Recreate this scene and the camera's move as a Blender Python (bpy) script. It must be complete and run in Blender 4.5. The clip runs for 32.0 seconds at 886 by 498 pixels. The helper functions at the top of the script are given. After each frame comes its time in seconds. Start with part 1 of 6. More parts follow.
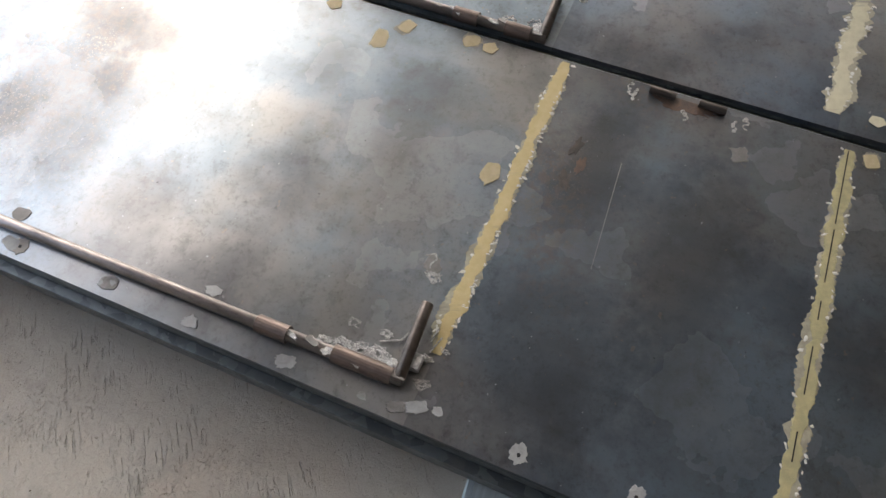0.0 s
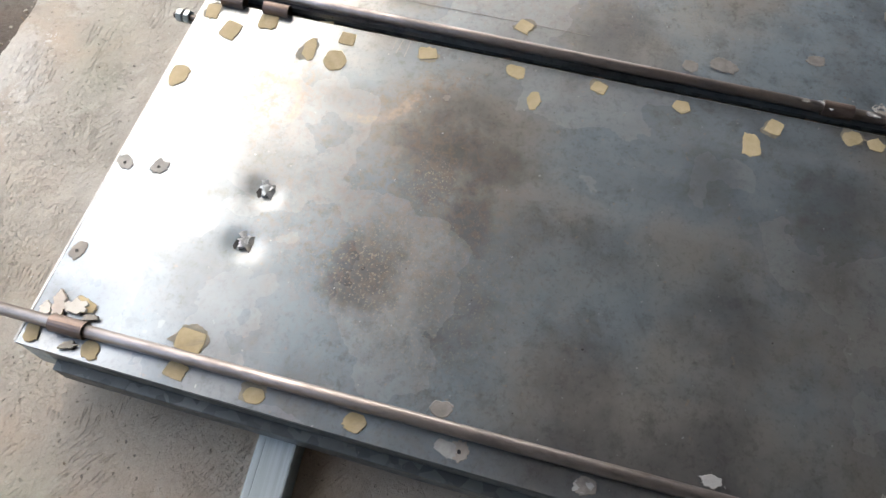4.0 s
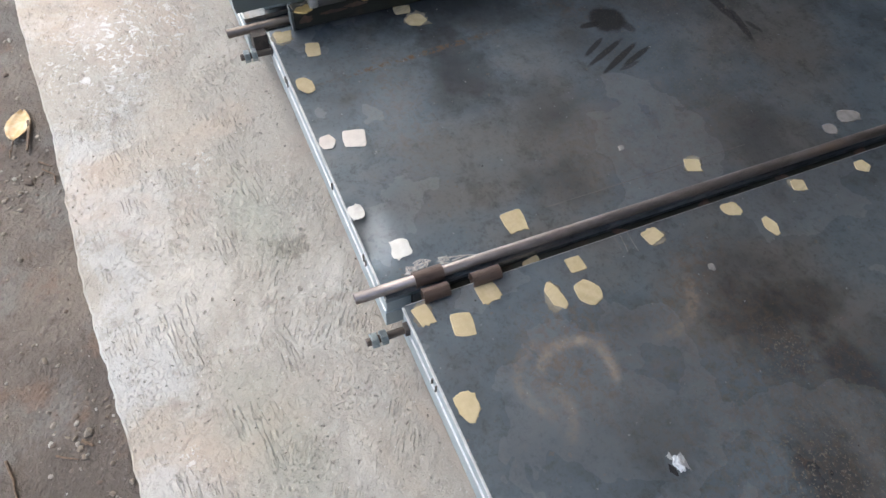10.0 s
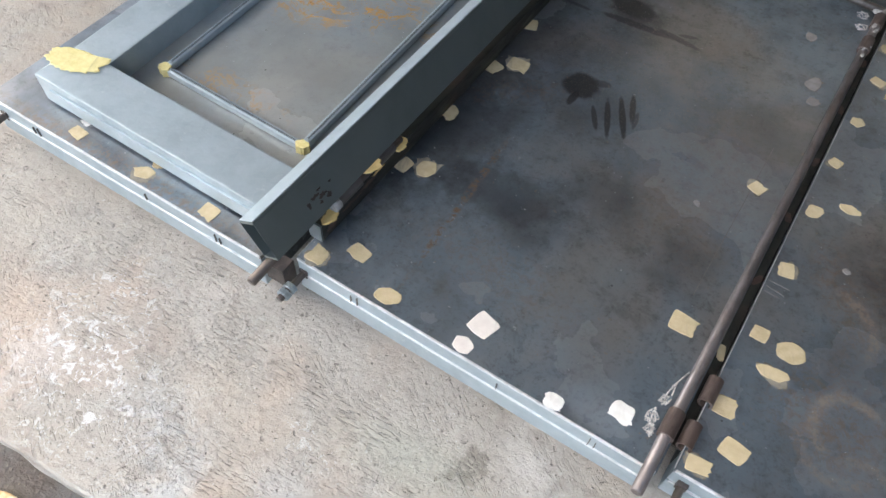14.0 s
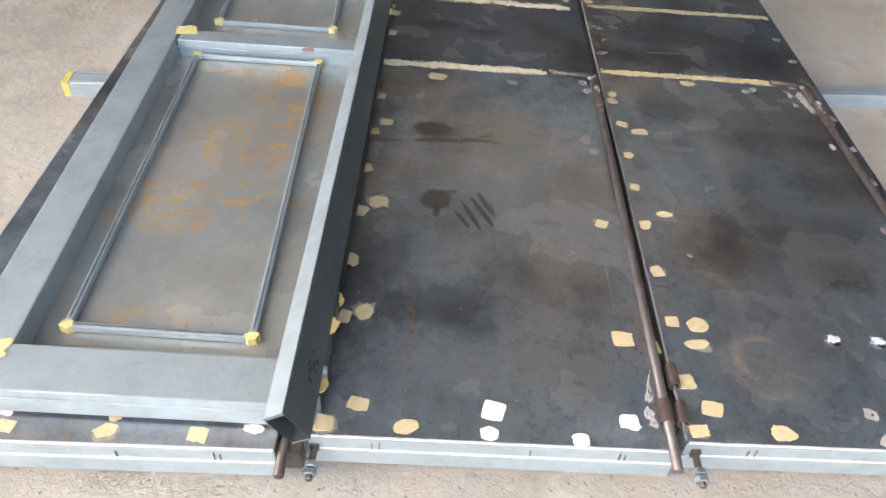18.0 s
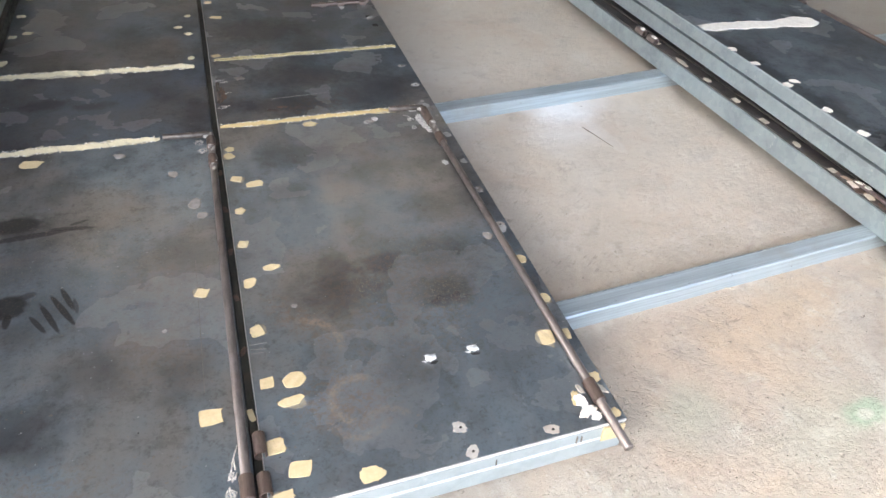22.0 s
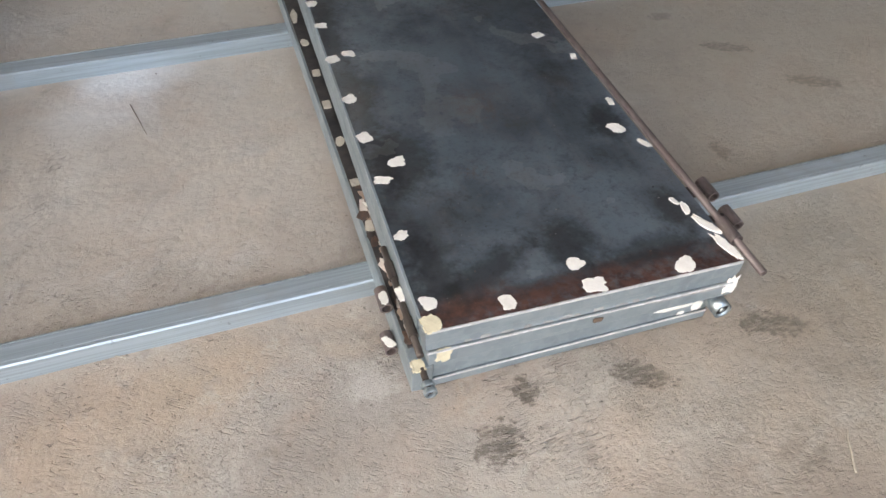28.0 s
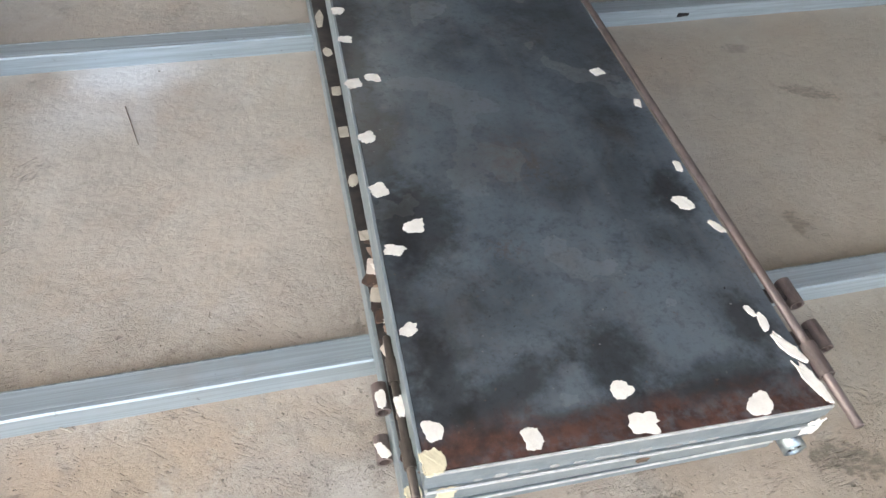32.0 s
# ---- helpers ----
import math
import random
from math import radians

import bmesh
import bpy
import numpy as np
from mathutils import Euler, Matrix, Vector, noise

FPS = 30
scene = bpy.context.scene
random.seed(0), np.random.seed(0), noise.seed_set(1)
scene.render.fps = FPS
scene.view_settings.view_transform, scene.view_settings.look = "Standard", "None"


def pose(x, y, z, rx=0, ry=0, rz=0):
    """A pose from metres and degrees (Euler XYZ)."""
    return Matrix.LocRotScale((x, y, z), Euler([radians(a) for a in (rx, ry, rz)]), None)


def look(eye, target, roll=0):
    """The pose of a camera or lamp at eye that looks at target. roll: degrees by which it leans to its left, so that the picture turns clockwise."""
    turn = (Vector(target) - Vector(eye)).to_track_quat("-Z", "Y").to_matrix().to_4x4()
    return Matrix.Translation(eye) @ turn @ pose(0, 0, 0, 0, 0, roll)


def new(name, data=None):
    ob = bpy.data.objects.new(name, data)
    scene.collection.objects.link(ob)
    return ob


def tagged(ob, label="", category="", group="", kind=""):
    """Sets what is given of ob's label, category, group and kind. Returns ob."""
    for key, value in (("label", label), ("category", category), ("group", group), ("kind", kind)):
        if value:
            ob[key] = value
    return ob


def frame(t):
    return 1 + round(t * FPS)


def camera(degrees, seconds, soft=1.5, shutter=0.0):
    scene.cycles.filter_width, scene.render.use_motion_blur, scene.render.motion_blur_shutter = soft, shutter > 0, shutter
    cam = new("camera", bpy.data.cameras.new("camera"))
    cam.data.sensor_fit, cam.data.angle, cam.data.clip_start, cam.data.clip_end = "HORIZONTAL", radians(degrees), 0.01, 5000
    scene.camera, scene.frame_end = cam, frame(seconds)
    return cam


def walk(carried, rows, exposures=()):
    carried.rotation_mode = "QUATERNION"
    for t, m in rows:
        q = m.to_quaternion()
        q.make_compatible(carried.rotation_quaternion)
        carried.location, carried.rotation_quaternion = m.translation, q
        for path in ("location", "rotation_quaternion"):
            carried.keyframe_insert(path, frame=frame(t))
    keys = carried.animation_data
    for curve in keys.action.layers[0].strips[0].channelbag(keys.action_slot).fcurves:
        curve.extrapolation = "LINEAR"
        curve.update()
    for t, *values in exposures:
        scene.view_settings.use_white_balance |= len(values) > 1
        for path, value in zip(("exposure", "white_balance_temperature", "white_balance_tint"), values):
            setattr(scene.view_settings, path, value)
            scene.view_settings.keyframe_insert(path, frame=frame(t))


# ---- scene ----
cam = camera(64.3, 32.0)
PATH = [
    (0, (0.883, 0.982, 1.016), (0.026, 0.559, -0.741), -3.4),
    (0.5, (0.865, 0.917, 1.017), (0.018, 0.495, -0.744), -3.2),
    (1, (0.868, 0.846, 1.009), (-0.035, 0.496, -0.741), -1.9),
    (1.5, (0.901, 0.741, 1.017), (-0.022, 0.452, -0.733), -2.0),
    (2, (0.941, 0.645, 1.027), (-0.018, 0.386, -0.709), -2.2),
    (2.5, (0.946, 0.559, 1.025), (-0.004, 0.244, -0.707), -2.2),
    (3, (0.909, 0.444, 1.017), (-0.012, 0.129, -0.73), -2.5),
    (3.5, (0.866, 0.331, 1.02), (-0.047, 0.029, -0.733), -3.6),
    (4, (0.864, 0.238, 1.018), (-0.03, -0.037, -0.749), -1.5),
    (4.5, (0.889, 0.102, 1.03), (-0.009, -0.057, -0.751), 0.7),
    (6.5, (0.835, -0.272, 1.007), (-0.144, -0.273, -0.737), 1.9),
    (7, (0.813, -0.329, 1.006), (-0.164, -0.234, -0.737), 4.1),
    (7.5, (0.807, -0.422, 1.018), (-0.196, -0.187, -0.696), 4.2),
    (8, (0.794, -0.499, 1.034), (-0.189, -0.149, -0.673), 4.8),
    (8.5, (0.741, -0.547, 1.046), (-0.267, -0.181, -0.642), 3.0),
    (9, (0.645, -0.573, 1.044), (-0.369, -0.201, -0.639), 0.6),
    (9.5, (0.583, -0.574, 1.044), (-0.435, -0.166, -0.629), 2.6),
    (10, (0.506, -0.603, 1.038), (-0.478, -0.126, -0.637), 4.4),
    (10.5, (0.426, -0.648, 1.038), (-0.474, -0.081, -0.655), 6.2),
    (11, (0.377, -0.666, 1.042), (-0.484, -0.079, -0.665), 5.3),
    (11.5, (0.267, -0.652, 1.032), (-0.562, -0.051, -0.686), 5.3),
    (12, (0.164, -0.646, 1.031), (-0.672, -0.058, -0.689), 2.2),
    (12.5, (0.108, -0.642, 1.042), (-0.701, -0.051, -0.689), 2.4),
    (13, (0.04, -0.692, 1.046), (-0.707, 0.02, -0.667), 4.4),
    (13.5, (-0.033, -0.799, 1.067), (-0.72, 0.042, -0.613), 4.6),
    (14, (-0.085, -0.885, 1.08), (-0.661, 0.095, -0.565), 4.3),
    (14.5, (-0.139, -0.92, 1.075), (-0.6, 0.155, -0.548), 6.3),
    (16.5, (-0.409, -0.977, 1.075), (-0.513, 0.288, -0.471), 4.4),
    (17, (-0.445, -1.025, 1.105), (-0.444, 0.295, -0.397), 4.9),
    (17.5, (-0.459, -1.068, 1.133), (-0.41, 0.322, -0.304), 5.4),
    (18, (-0.408, -1.101, 1.172), (-0.387, 0.351, -0.203), 4.5),
    (18.5, (-0.34, -1.14, 1.193), (-0.325, 0.338, -0.155), 3.1),
    (19, (-0.297, -1.177, 1.206), (-0.294, 0.347, -0.09), 2.2),
    (19.5, (-0.262, -1.183, 1.216), (-0.229, 0.36, -0.056), 3.0),
    (20, (-0.23, -1.183, 1.225), (-0.164, 0.369, -0.035), 2.1),
    (20.5, (-0.171, -1.176, 1.225), (-0.064, 0.398, -0.003), 3.3),
    (21, (-0.081, -1.155, 1.215), (0.243, 0.381, -0.025), 4.6),
    (21.5, (-0.023, -1.12, 1.2), (0.457, 0.35, -0.068), 4.8),
    (22, (0.074, -1.076, 1.195), (0.601, 0.374, -0.077), 4.1),
    (22.5, (0.172, -1.051, 1.189), (0.788, 0.335, -0.114), 2.5),
    (23, (0.331, -1.037, 1.183), (1.053, 0.311, -0.105), 2.9),
    (23.5, (0.486, -1.055, 1.173), (1.284, 0.265, -0.1), 3.4),
    (24, (0.587, -1.051, 1.169), (1.453, 0.204, -0.125), 3.8),
    (24.5, (0.687, -1.012, 1.157), (1.607, 0.16, -0.178), 5.5),
    (25, (0.783, -0.986, 1.155), (1.769, 0.113, -0.193), 5.1),
    (25.5, (0.92, -0.98, 1.156), (1.83, 0.186, -0.19), 2.1),
    (27.5, (1.44, -0.936, 1.15), (2.187, 0.253, -0.274), 4.1),
    (28, (1.581, -0.939, 1.141), (2.004, 0.376, -0.305), 3.7),
    (28.5, (1.68, -0.962, 1.132), (1.986, 0.404, -0.297), 2.4),
    (29, (1.73, -0.961, 1.12), (2.04, 0.391, -0.321), 2.6),
    (29.5, (1.747, -0.95, 1.108), (2.066, 0.398, -0.334), 4.5),
    (30, (1.738, -0.916, 1.107), (2.055, 0.394, -0.371), 6.6),
    (30.5, (1.719, -0.87, 1.103), (2.094, 0.388, -0.405), 9.7),
    (31, (1.685, -0.823, 1.094), (2.158, 0.443, -0.38), 10.7),
    (31.5, (1.662, -0.774, 1.092), (2.1, 0.474, -0.408), 10.0),
    (32, (1.658, -0.655, 1.085), (2.006, 0.633, -0.405), 7.2),
]
EXPOSURES = [(0, 2.45, 7300, 6), (3, 2.50, 7300, 6), (4, 2.44, 7150, 5), (7, 2.42, 6650, 5), (9, 2.42, 6550, 5), (13, 2.52, 6400, 4), (17, 2.93, 6950, 7), (21, 3.48, 7080, 7), (23, 3.05, 6550, 5), (25, 2.85, 6650, 5), (28, 2.62, 7000, 7), (30.5, 2.66, 6800, 5), (32, 2.85, 6900, 5)]
walk(cam, [(t, look(eye, target, roll)) for t, eye, target, roll in PATH], EXPOSURES)

# ---- light ----
world = bpy.data.worlds.new("sky")
scene.world = world
world.use_nodes = True
wn = world.node_tree
sky = wn.nodes.new("ShaderNodeTexSky")
sky.sky_type, sky.sun_disc = "NISHITA", False
sky.sun_elevation, sky.sun_rotation = radians(57), radians(255)
sky.air_density, sky.dust_density = 1.0, 6.0
wn.nodes["Background"].inputs[1].default_value = 0.15
wn.links.new(sky.outputs[0], wn.nodes["Background"].inputs[0])
SUN_WAY = Vector((0.52, 0.14, -0.84)).normalized()
sun_data = bpy.data.lights.new("sun", "SUN")
sun_data.energy, sun_data.angle, sun_data.color = 0.5, radians(10), (1.0, 0.97, 0.92)
sun = new("sun", sun_data)
sun.matrix_world = look(Vector((0, 0, 8)) - SUN_WAY, (0, 0, 8))

# ---- shaders ----
class Net:
    """A small wrapper round a material's nodes."""

    def __init__(self, name):
        self.mat = bpy.data.materials.new(name)
        self.mat.use_nodes = True
        self.nt = self.mat.node_tree
        self.bsdf = self.nt.nodes["Principled BSDF"]
        self.co = self.nt.nodes.new("ShaderNodeTexCoord").outputs["Object"]

    def put(self, kind, **sockets):
        node = self.nt.nodes.new(kind)
        for key, value in sockets.items():
            self.wire(value, node.inputs[key.replace("_", " ")])
        return node

    def wire(self, value, socket):
        if isinstance(value, bpy.types.NodeSocket):
            self.nt.links.new(value, socket)
        else:
            socket.default_value = value

    def math(self, op, a, b=0.0, clamp=False):
        node = self.nt.nodes.new("ShaderNodeMath")
        node.operation, node.use_clamp = op, clamp
        self.wire(a, node.inputs[0]), self.wire(b, node.inputs[1])
        return node.outputs[0]

    def vec(self, op, a, b=(0, 0, 0)):
        node = self.nt.nodes.new("ShaderNodeVectorMath")
        node.operation = op
        self.wire(a, node.inputs[0]), self.wire(b, node.inputs[1])
        return node.outputs["Value" if op == "LENGTH" else "Vector"]

    def noise(self, scale, detail=4.0, rough=0.6, stretch=None, warp=0.0, turn=0.0):
        co = self.co
        if turn or stretch:
            m = self.nt.nodes.new("ShaderNodeMapping")
            m.inputs["Rotation"].default_value = (0, 0, radians(turn))
            m.vector_type = "TEXTURE"
            m.inputs["Scale"].default_value = tuple(1 / v for v in stretch or (1, 1, 1))
            self.wire(co, m.inputs["Vector"])
            co = m.outputs[0]
        node = self.put("ShaderNodeTexNoise", Vector=co, Scale=scale, Detail=detail, Roughness=rough, Distortion=warp)
        return node.outputs["Fac"]

    def ramp(self, fac, *stops):
        node = self.nt.nodes.new("ShaderNodeValToRGB")
        while len(node.color_ramp.elements) < len(stops):
            node.color_ramp.elements.new(0.5)
        for e, (at, c) in zip(node.color_ramp.elements, stops):
            e.position, e.color = at, (*c, 1) if isinstance(c, tuple) else (c, c, c, 1)
        self.wire(fac, node.inputs[0])
        return node.outputs[0]

    def span(self, fac, a, b, c=0.0, d=1.0):
        node = self.put("ShaderNodeMapRange", Value=fac, From_Min=a, From_Max=b, To_Min=c, To_Max=d)
        node.interpolation_type = "SMOOTHSTEP"
        return node.outputs[0]

    def mix(self, fac, a, b, how="MIX"):
        node = self.nt.nodes.new("ShaderNodeMix")
        node.data_type, node.blend_type = "RGBA", how
        for n, v in ((0, fac), (6, a), (7, b)):
            if isinstance(v, tuple) and len(v) == 3:
                v = (*v, 1)
            self.wire(v, node.inputs[n])
        return node.outputs[2]

    def spot(self, x, y, rx, ry, turn=0.0, edge=0.5, ragged=0.6, fine=25.0):
        """1 inside an uneven blot round (x, y), 0 outside it."""
        m = self.nt.nodes.new("ShaderNodeMapping")
        m.vector_type = "TEXTURE"
        m.inputs["Location"].default_value = (x, y, 0)
        m.inputs["Rotation"].default_value = (0, 0, radians(turn))
        m.inputs["Scale"].default_value = (rx, ry, 1000)
        self.wire(self.co, m.inputs["Vector"])
        far = self.vec("LENGTH", m.outputs[0])
        wob = self.math("MULTIPLY", self.math("SUBTRACT", self.noise(fine, 5, 0.65), 0.5), ragged * 2)
        return self.span(self.math("ADD", far, wob), 1.0 + edge, 1.0 - edge, 0.0, 1.0)

    def ring(self, x, y, r, width, a0, a1, ragged=0.25):
        """1 on an arc round (x, y) between two angles, fading at its ends."""
        at = self.vec("SUBTRACT", self.co, (x, y, 0))
        sep = self.put("ShaderNodeSeparateXYZ", Vector=at)
        flat = self.put("ShaderNodeCombineXYZ", X=sep.outputs["X"], Y=sep.outputs["Y"]).outputs[0]
        far = self.math("ADD", self.vec("LENGTH", flat), self.math("MULTIPLY", self.math("SUBTRACT", self.noise(22.0, 4, 0.6), 0.5), r * ragged))
        band = self.span(self.math("ABSOLUTE", self.math("SUBTRACT", far, r)), width, width * 0.2)
        mid, half = radians((a0 + a1) / 2), radians((a1 - a0) / 2)
        dot = self.math("ADD", self.math("MULTIPLY", sep.outputs["X"], math.cos(mid)), self.math("MULTIPLY", sep.outputs["Y"], math.sin(mid)))
        side = self.span(self.math("DIVIDE", dot, self.math("MAXIMUM", far, 0.001)), math.cos(half) - 0.12, math.cos(half) + 0.2)
        return self.math("MULTIPLY", band, side)

    def done(self, color, rough, metal=0.0, bump=None, depth=0.002, spec=0.5):
        self.wire((*color, 1) if isinstance(color, tuple) and len(color) == 3 else color, self.bsdf.inputs["Base Color"])
        self.wire(rough, self.bsdf.inputs["Roughness"]), self.wire(metal, self.bsdf.inputs["Metallic"])
        self.wire(spec, self.bsdf.inputs["Specular IOR Level"])
        if bump is not None:
            b = self.put("ShaderNodeBump", Height=bump, Distance=depth, Strength=1.0)
            self.nt.links.new(b.outputs[0], self.bsdf.inputs["Normal"])
        return self.mat


def black_sheet(name, blots=(), rusts=(), blue=0.5, seed=0.0, veins=False, tone=1.0, metal=0.80, red_end=False, dusts=(), arcs=(), smears=(), pieces=()):
    """Hot-rolled sheet with mill scale: blue-grey to brown-grey, oil stains and light rust."""
    n = Net(name)
    n.co = n.vec("ADD", n.co, (seed, seed * 1.7, 0)) if seed else n.co
    big, mid = n.noise(2.6, 5, 0.55, warp=0.2), n.noise(4.5, 5, 0.55, stretch=(1, 0.7, 1), warp=0.15)
    roll = n.noise(16.0, 4, 0.6, stretch=(1, 0.08, 1))
    hue = n.math("ADD", n.math("MULTIPLY", big, 0.65), n.math("MULTIPLY", mid, 0.35))
    warm, cool = (0.300, 0.288, 0.278), (0.26, 0.325, 0.385)
    col = n.mix(n.span(hue, 0.50 - 0.12 * blue, 0.68 - 0.12 * blue), warm, cool)
    col = n.mix(n.span(mid, 0.44, 0.70, 0.0, 0.58), col, (0.10, 0.105, 0.117))
    cloud = n.noise(4.2, 5, 0.5, warp=0.15)
    col = n.mix(n.span(cloud, 0.50, 0.74, 0.0, 0.45), col, (0.37, 0.39, 0.41))
    col = n.mix(n.span(cloud, 0.52, 0.30, 0.0, 0.62), col, (0.072, 0.080, 0.093))
    brown = n.noise(5.0, 7, 0.72, warp=0.2)
    col = n.mix(n.span(brown, 0.52, 0.72, 0.0, 0.32), col, (0.215, 0.165, 0.135))
    mottle, grit = n.noise(19.0, 6, 0.7, warp=0.3), n.noise(140.0, 4, 0.7)
    fine = n.noise(52.0, 6, 0.75, warp=0.2)
    rubbed = n.span(n.noise(3.4, 4, 0.6, warp=0.5), 0.42, 0.66, 0.5, 1.0)
    col = n.mix(n.span(mottle, 0.50, 0.72, 0.0, 0.36), col, (0.075, 0.072, 0.075))
    col = n.mix(n.math("MULTIPLY", n.span(fine, 0.50, 0.68, 0.0, 0.42), rubbed), col, (0.07, 0.068, 0.07))
    col = n.mix(n.math("MULTIPLY", n.span(fine, 0.45, 0.28, 0.0, 0.35), rubbed), col, (0.30, 0.28, 0.26))
    col = n.mix(n.math("MULTIPLY", n.span(grit, 0.52, 0.70, 0.0, 0.34), n.span(mottle, 0.4, 0.6, 0.6, 1.0)), col, (0.07, 0.066, 0.066))
    col = n.mix(n.span(roll, 0.5, 0.8, 0.0, 0.26), col, (0.41, 0.42, 0.44))
    if tone != 1.0:
        col = n.mix(1.0, col, (tone, tone, tone), "MULTIPLY")
    if veins:
        col = n.mix(0.62, col, n.mix(n.span(big, 0.4, 0.62), (0.40, 0.40, 0.355), (0.30, 0.31, 0.285)))
    speck = n.noise(290.0, 2, 0.5)
    rough = n.math("ADD", n.span(mid, 0.25, 0.75, 0.26, 0.40), n.math("MULTIPLY", roll, 0.06))
    if seed:
        n.co = n.vec("SUBTRACT", n.co, (seed, seed * 1.7, 0))
    for x, y, rx, ry, turn, force in blots:
        s = n.math("MULTIPLY", n.spot(x, y, rx * 1.1, ry * 1.1, turn, 0.55 if force < 0.75 else 0.24, 0.85 if force < 0.75 else 0.5, 30.0), force)
        col = n.mix(s, col, (0.048, 0.047, 0.048))
        rough = n.math("ADD", rough, n.math("MULTIPLY", s, 0.08))
    for x, y, rx, ry, turn, force in rusts:
        if veins:
            ridge = n.math("ABSOLUTE", n.math("SUBTRACT", n.noise(11.0, 5, 0.62, warp=0.9), 0.5))
            grain = n.math("MAXIMUM", n.math("MULTIPLY", n.span(ridge, 0.045, 0.008), n.span(n.noise(60.0, 4, 0.7), 0.36, 0.54)), n.span(n.noise(48.0, 7, 0.78, warp=1.0), 0.53, 0.66, 0.0, 0.8))
        else:
            grain = n.span(n.noise(70.0, 6, 0.75, warp=0.6), 0.45, 0.60)
        s = n.math("MULTIPLY", n.math("MULTIPLY", n.spot(x, y, rx, ry, turn, 0.6, 0.6, 12.0), grain), force)
        col = n.mix(s, col, (0.58, 0.33, 0.09) if veins else (0.30, 0.20, 0.13))
        rough = n.math("ADD", rough, n.math("MULTIPLY", s, 0.3))
    for x, y, r, width, a0, a1, force in arcs:
        dust = n.span(n.noise(120.0, 4, 0.7), 0.42, 0.62, 0.25, 1.0)
        s = n.math("MULTIPLY", n.math("MULTIPLY", n.ring(x, y, r, width, a0, a1), dust), force)
        col = n.mix(s, col, (0.46, 0.37, 0.29))
        rough = n.math("ADD", rough, n.math("MULTIPLY", s, 0.25))
    for x, y, rx, ry, turn, force in smears:
        s = n.math("MULTIPLY", n.spot(x, y, rx, ry, turn, 0.22, 0.28, 60.0), force)
        col = n.mix(s, col, (0.040, 0.040, 0.042))
        rough = n.math("ADD", rough, n.math("MULTIPLY", s, 0.06))
    # pale grinding dust in loose patches, and rusty pinpricks
    for x, y, rx, ry, force in dusts:
        d = n.math("MULTIPLY", n.span(speck, 0.60, 0.66), n.spot(x, y, rx, ry, 0, 0.7, 0.6, 8.0))
        col = n.mix(n.math("MULTIPLY", d, force), col, (0.50, 0.44, 0.36))
        rough = n.math("ADD", rough, n.math("MULTIPLY", d, 0.2))
    fleck = n.span(n.noise(95.0, 2, 0.5), 0.71, 0.75)
    col = n.mix(n.math("MULTIPLY", fleck, 0.35), col, (0.36, 0.27, 0.20))
    spatter = n.span(n.noise(150.0, 1, 0.4), 0.79, 0.82)
    col = n.mix(n.math("MULTIPLY", spatter, 0.8), col, (0.52, 0.54, 0.56))
    prick = n.span(n.noise(130.0, 1, 0.4), 0.20, 0.17)
    col = n.mix(n.math("MULTIPLY", prick, 0.8), col, (0.03, 0.028, 0.027))
    scuff = n.span(n.noise(70.0, 3, 0.6, stretch=(1, 0.03, 1), turn=12), 0.70, 0.78)
    col = n.mix(n.math("MULTIPLY", n.math("MULTIPLY", scuff, n.span(brown, 0.5, 0.6)), 0.35), col, (0.42, 0.41, 0.40))
    if red_end:
        y = n.put("ShaderNodeSeparateXYZ", Vector=n.co).outputs["Y"]
        near = n.math("ADD", y, n.math("MULTIPLY", n.math("SUBTRACT", n.noise(16.0, 6, 0.65, warp=0.8), 0.5), 0.11))
        s = n.math("MULTIPLY", n.span(near, 0.075, 0.020), n.span(n.noise(60.0, 5, 0.7), 0.3, 0.6, 0.55, 0.95))
        col = n.mix(s, col, n.mix(n.span(n.noise(28.0, 5, 0.7), 0.35, 0.65), (0.115, 0.060, 0.050), (0.24, 0.115, 0.085)))
        rough = n.math("ADD", rough, n.math("MULTIPLY", s, 0.15))
    # lengths of sheet from different batches, joined at the seams
    for y0, y1, slope, shade in pieces:
        sep = n.put("ShaderNodeSeparateXYZ", Vector=n.co)
        at = n.math("SUBTRACT", sep.outputs["Y"], n.math("MULTIPLY", sep.outputs["X"], slope))
        inside = n.math("MULTIPLY", n.span(at, y0 - 0.001, y0 + 0.001), n.span(at, y1 + 0.001, y1 - 0.001))
        col = n.mix(inside, col, n.mix(1.0, col, shade, "MULTIPLY"))
    bump = n.math("ADD", n.math("MULTIPLY", n.noise(3.0, 2, 0.4), 1.0), n.math("MULTIPLY", n.noise(300.0, 2), 0.02))
    # a thin film of oil over the scale
    n.wire(0.65, n.bsdf.inputs["Coat Weight"]), n.wire(1.8, n.bsdf.inputs["Coat IOR"])
    n.wire(n.span(cloud, 0.3, 0.7, 0.16, 0.30), n.bsdf.inputs["Coat Roughness"])
    return n.done(col, rough, metal, bump, 0.0035)


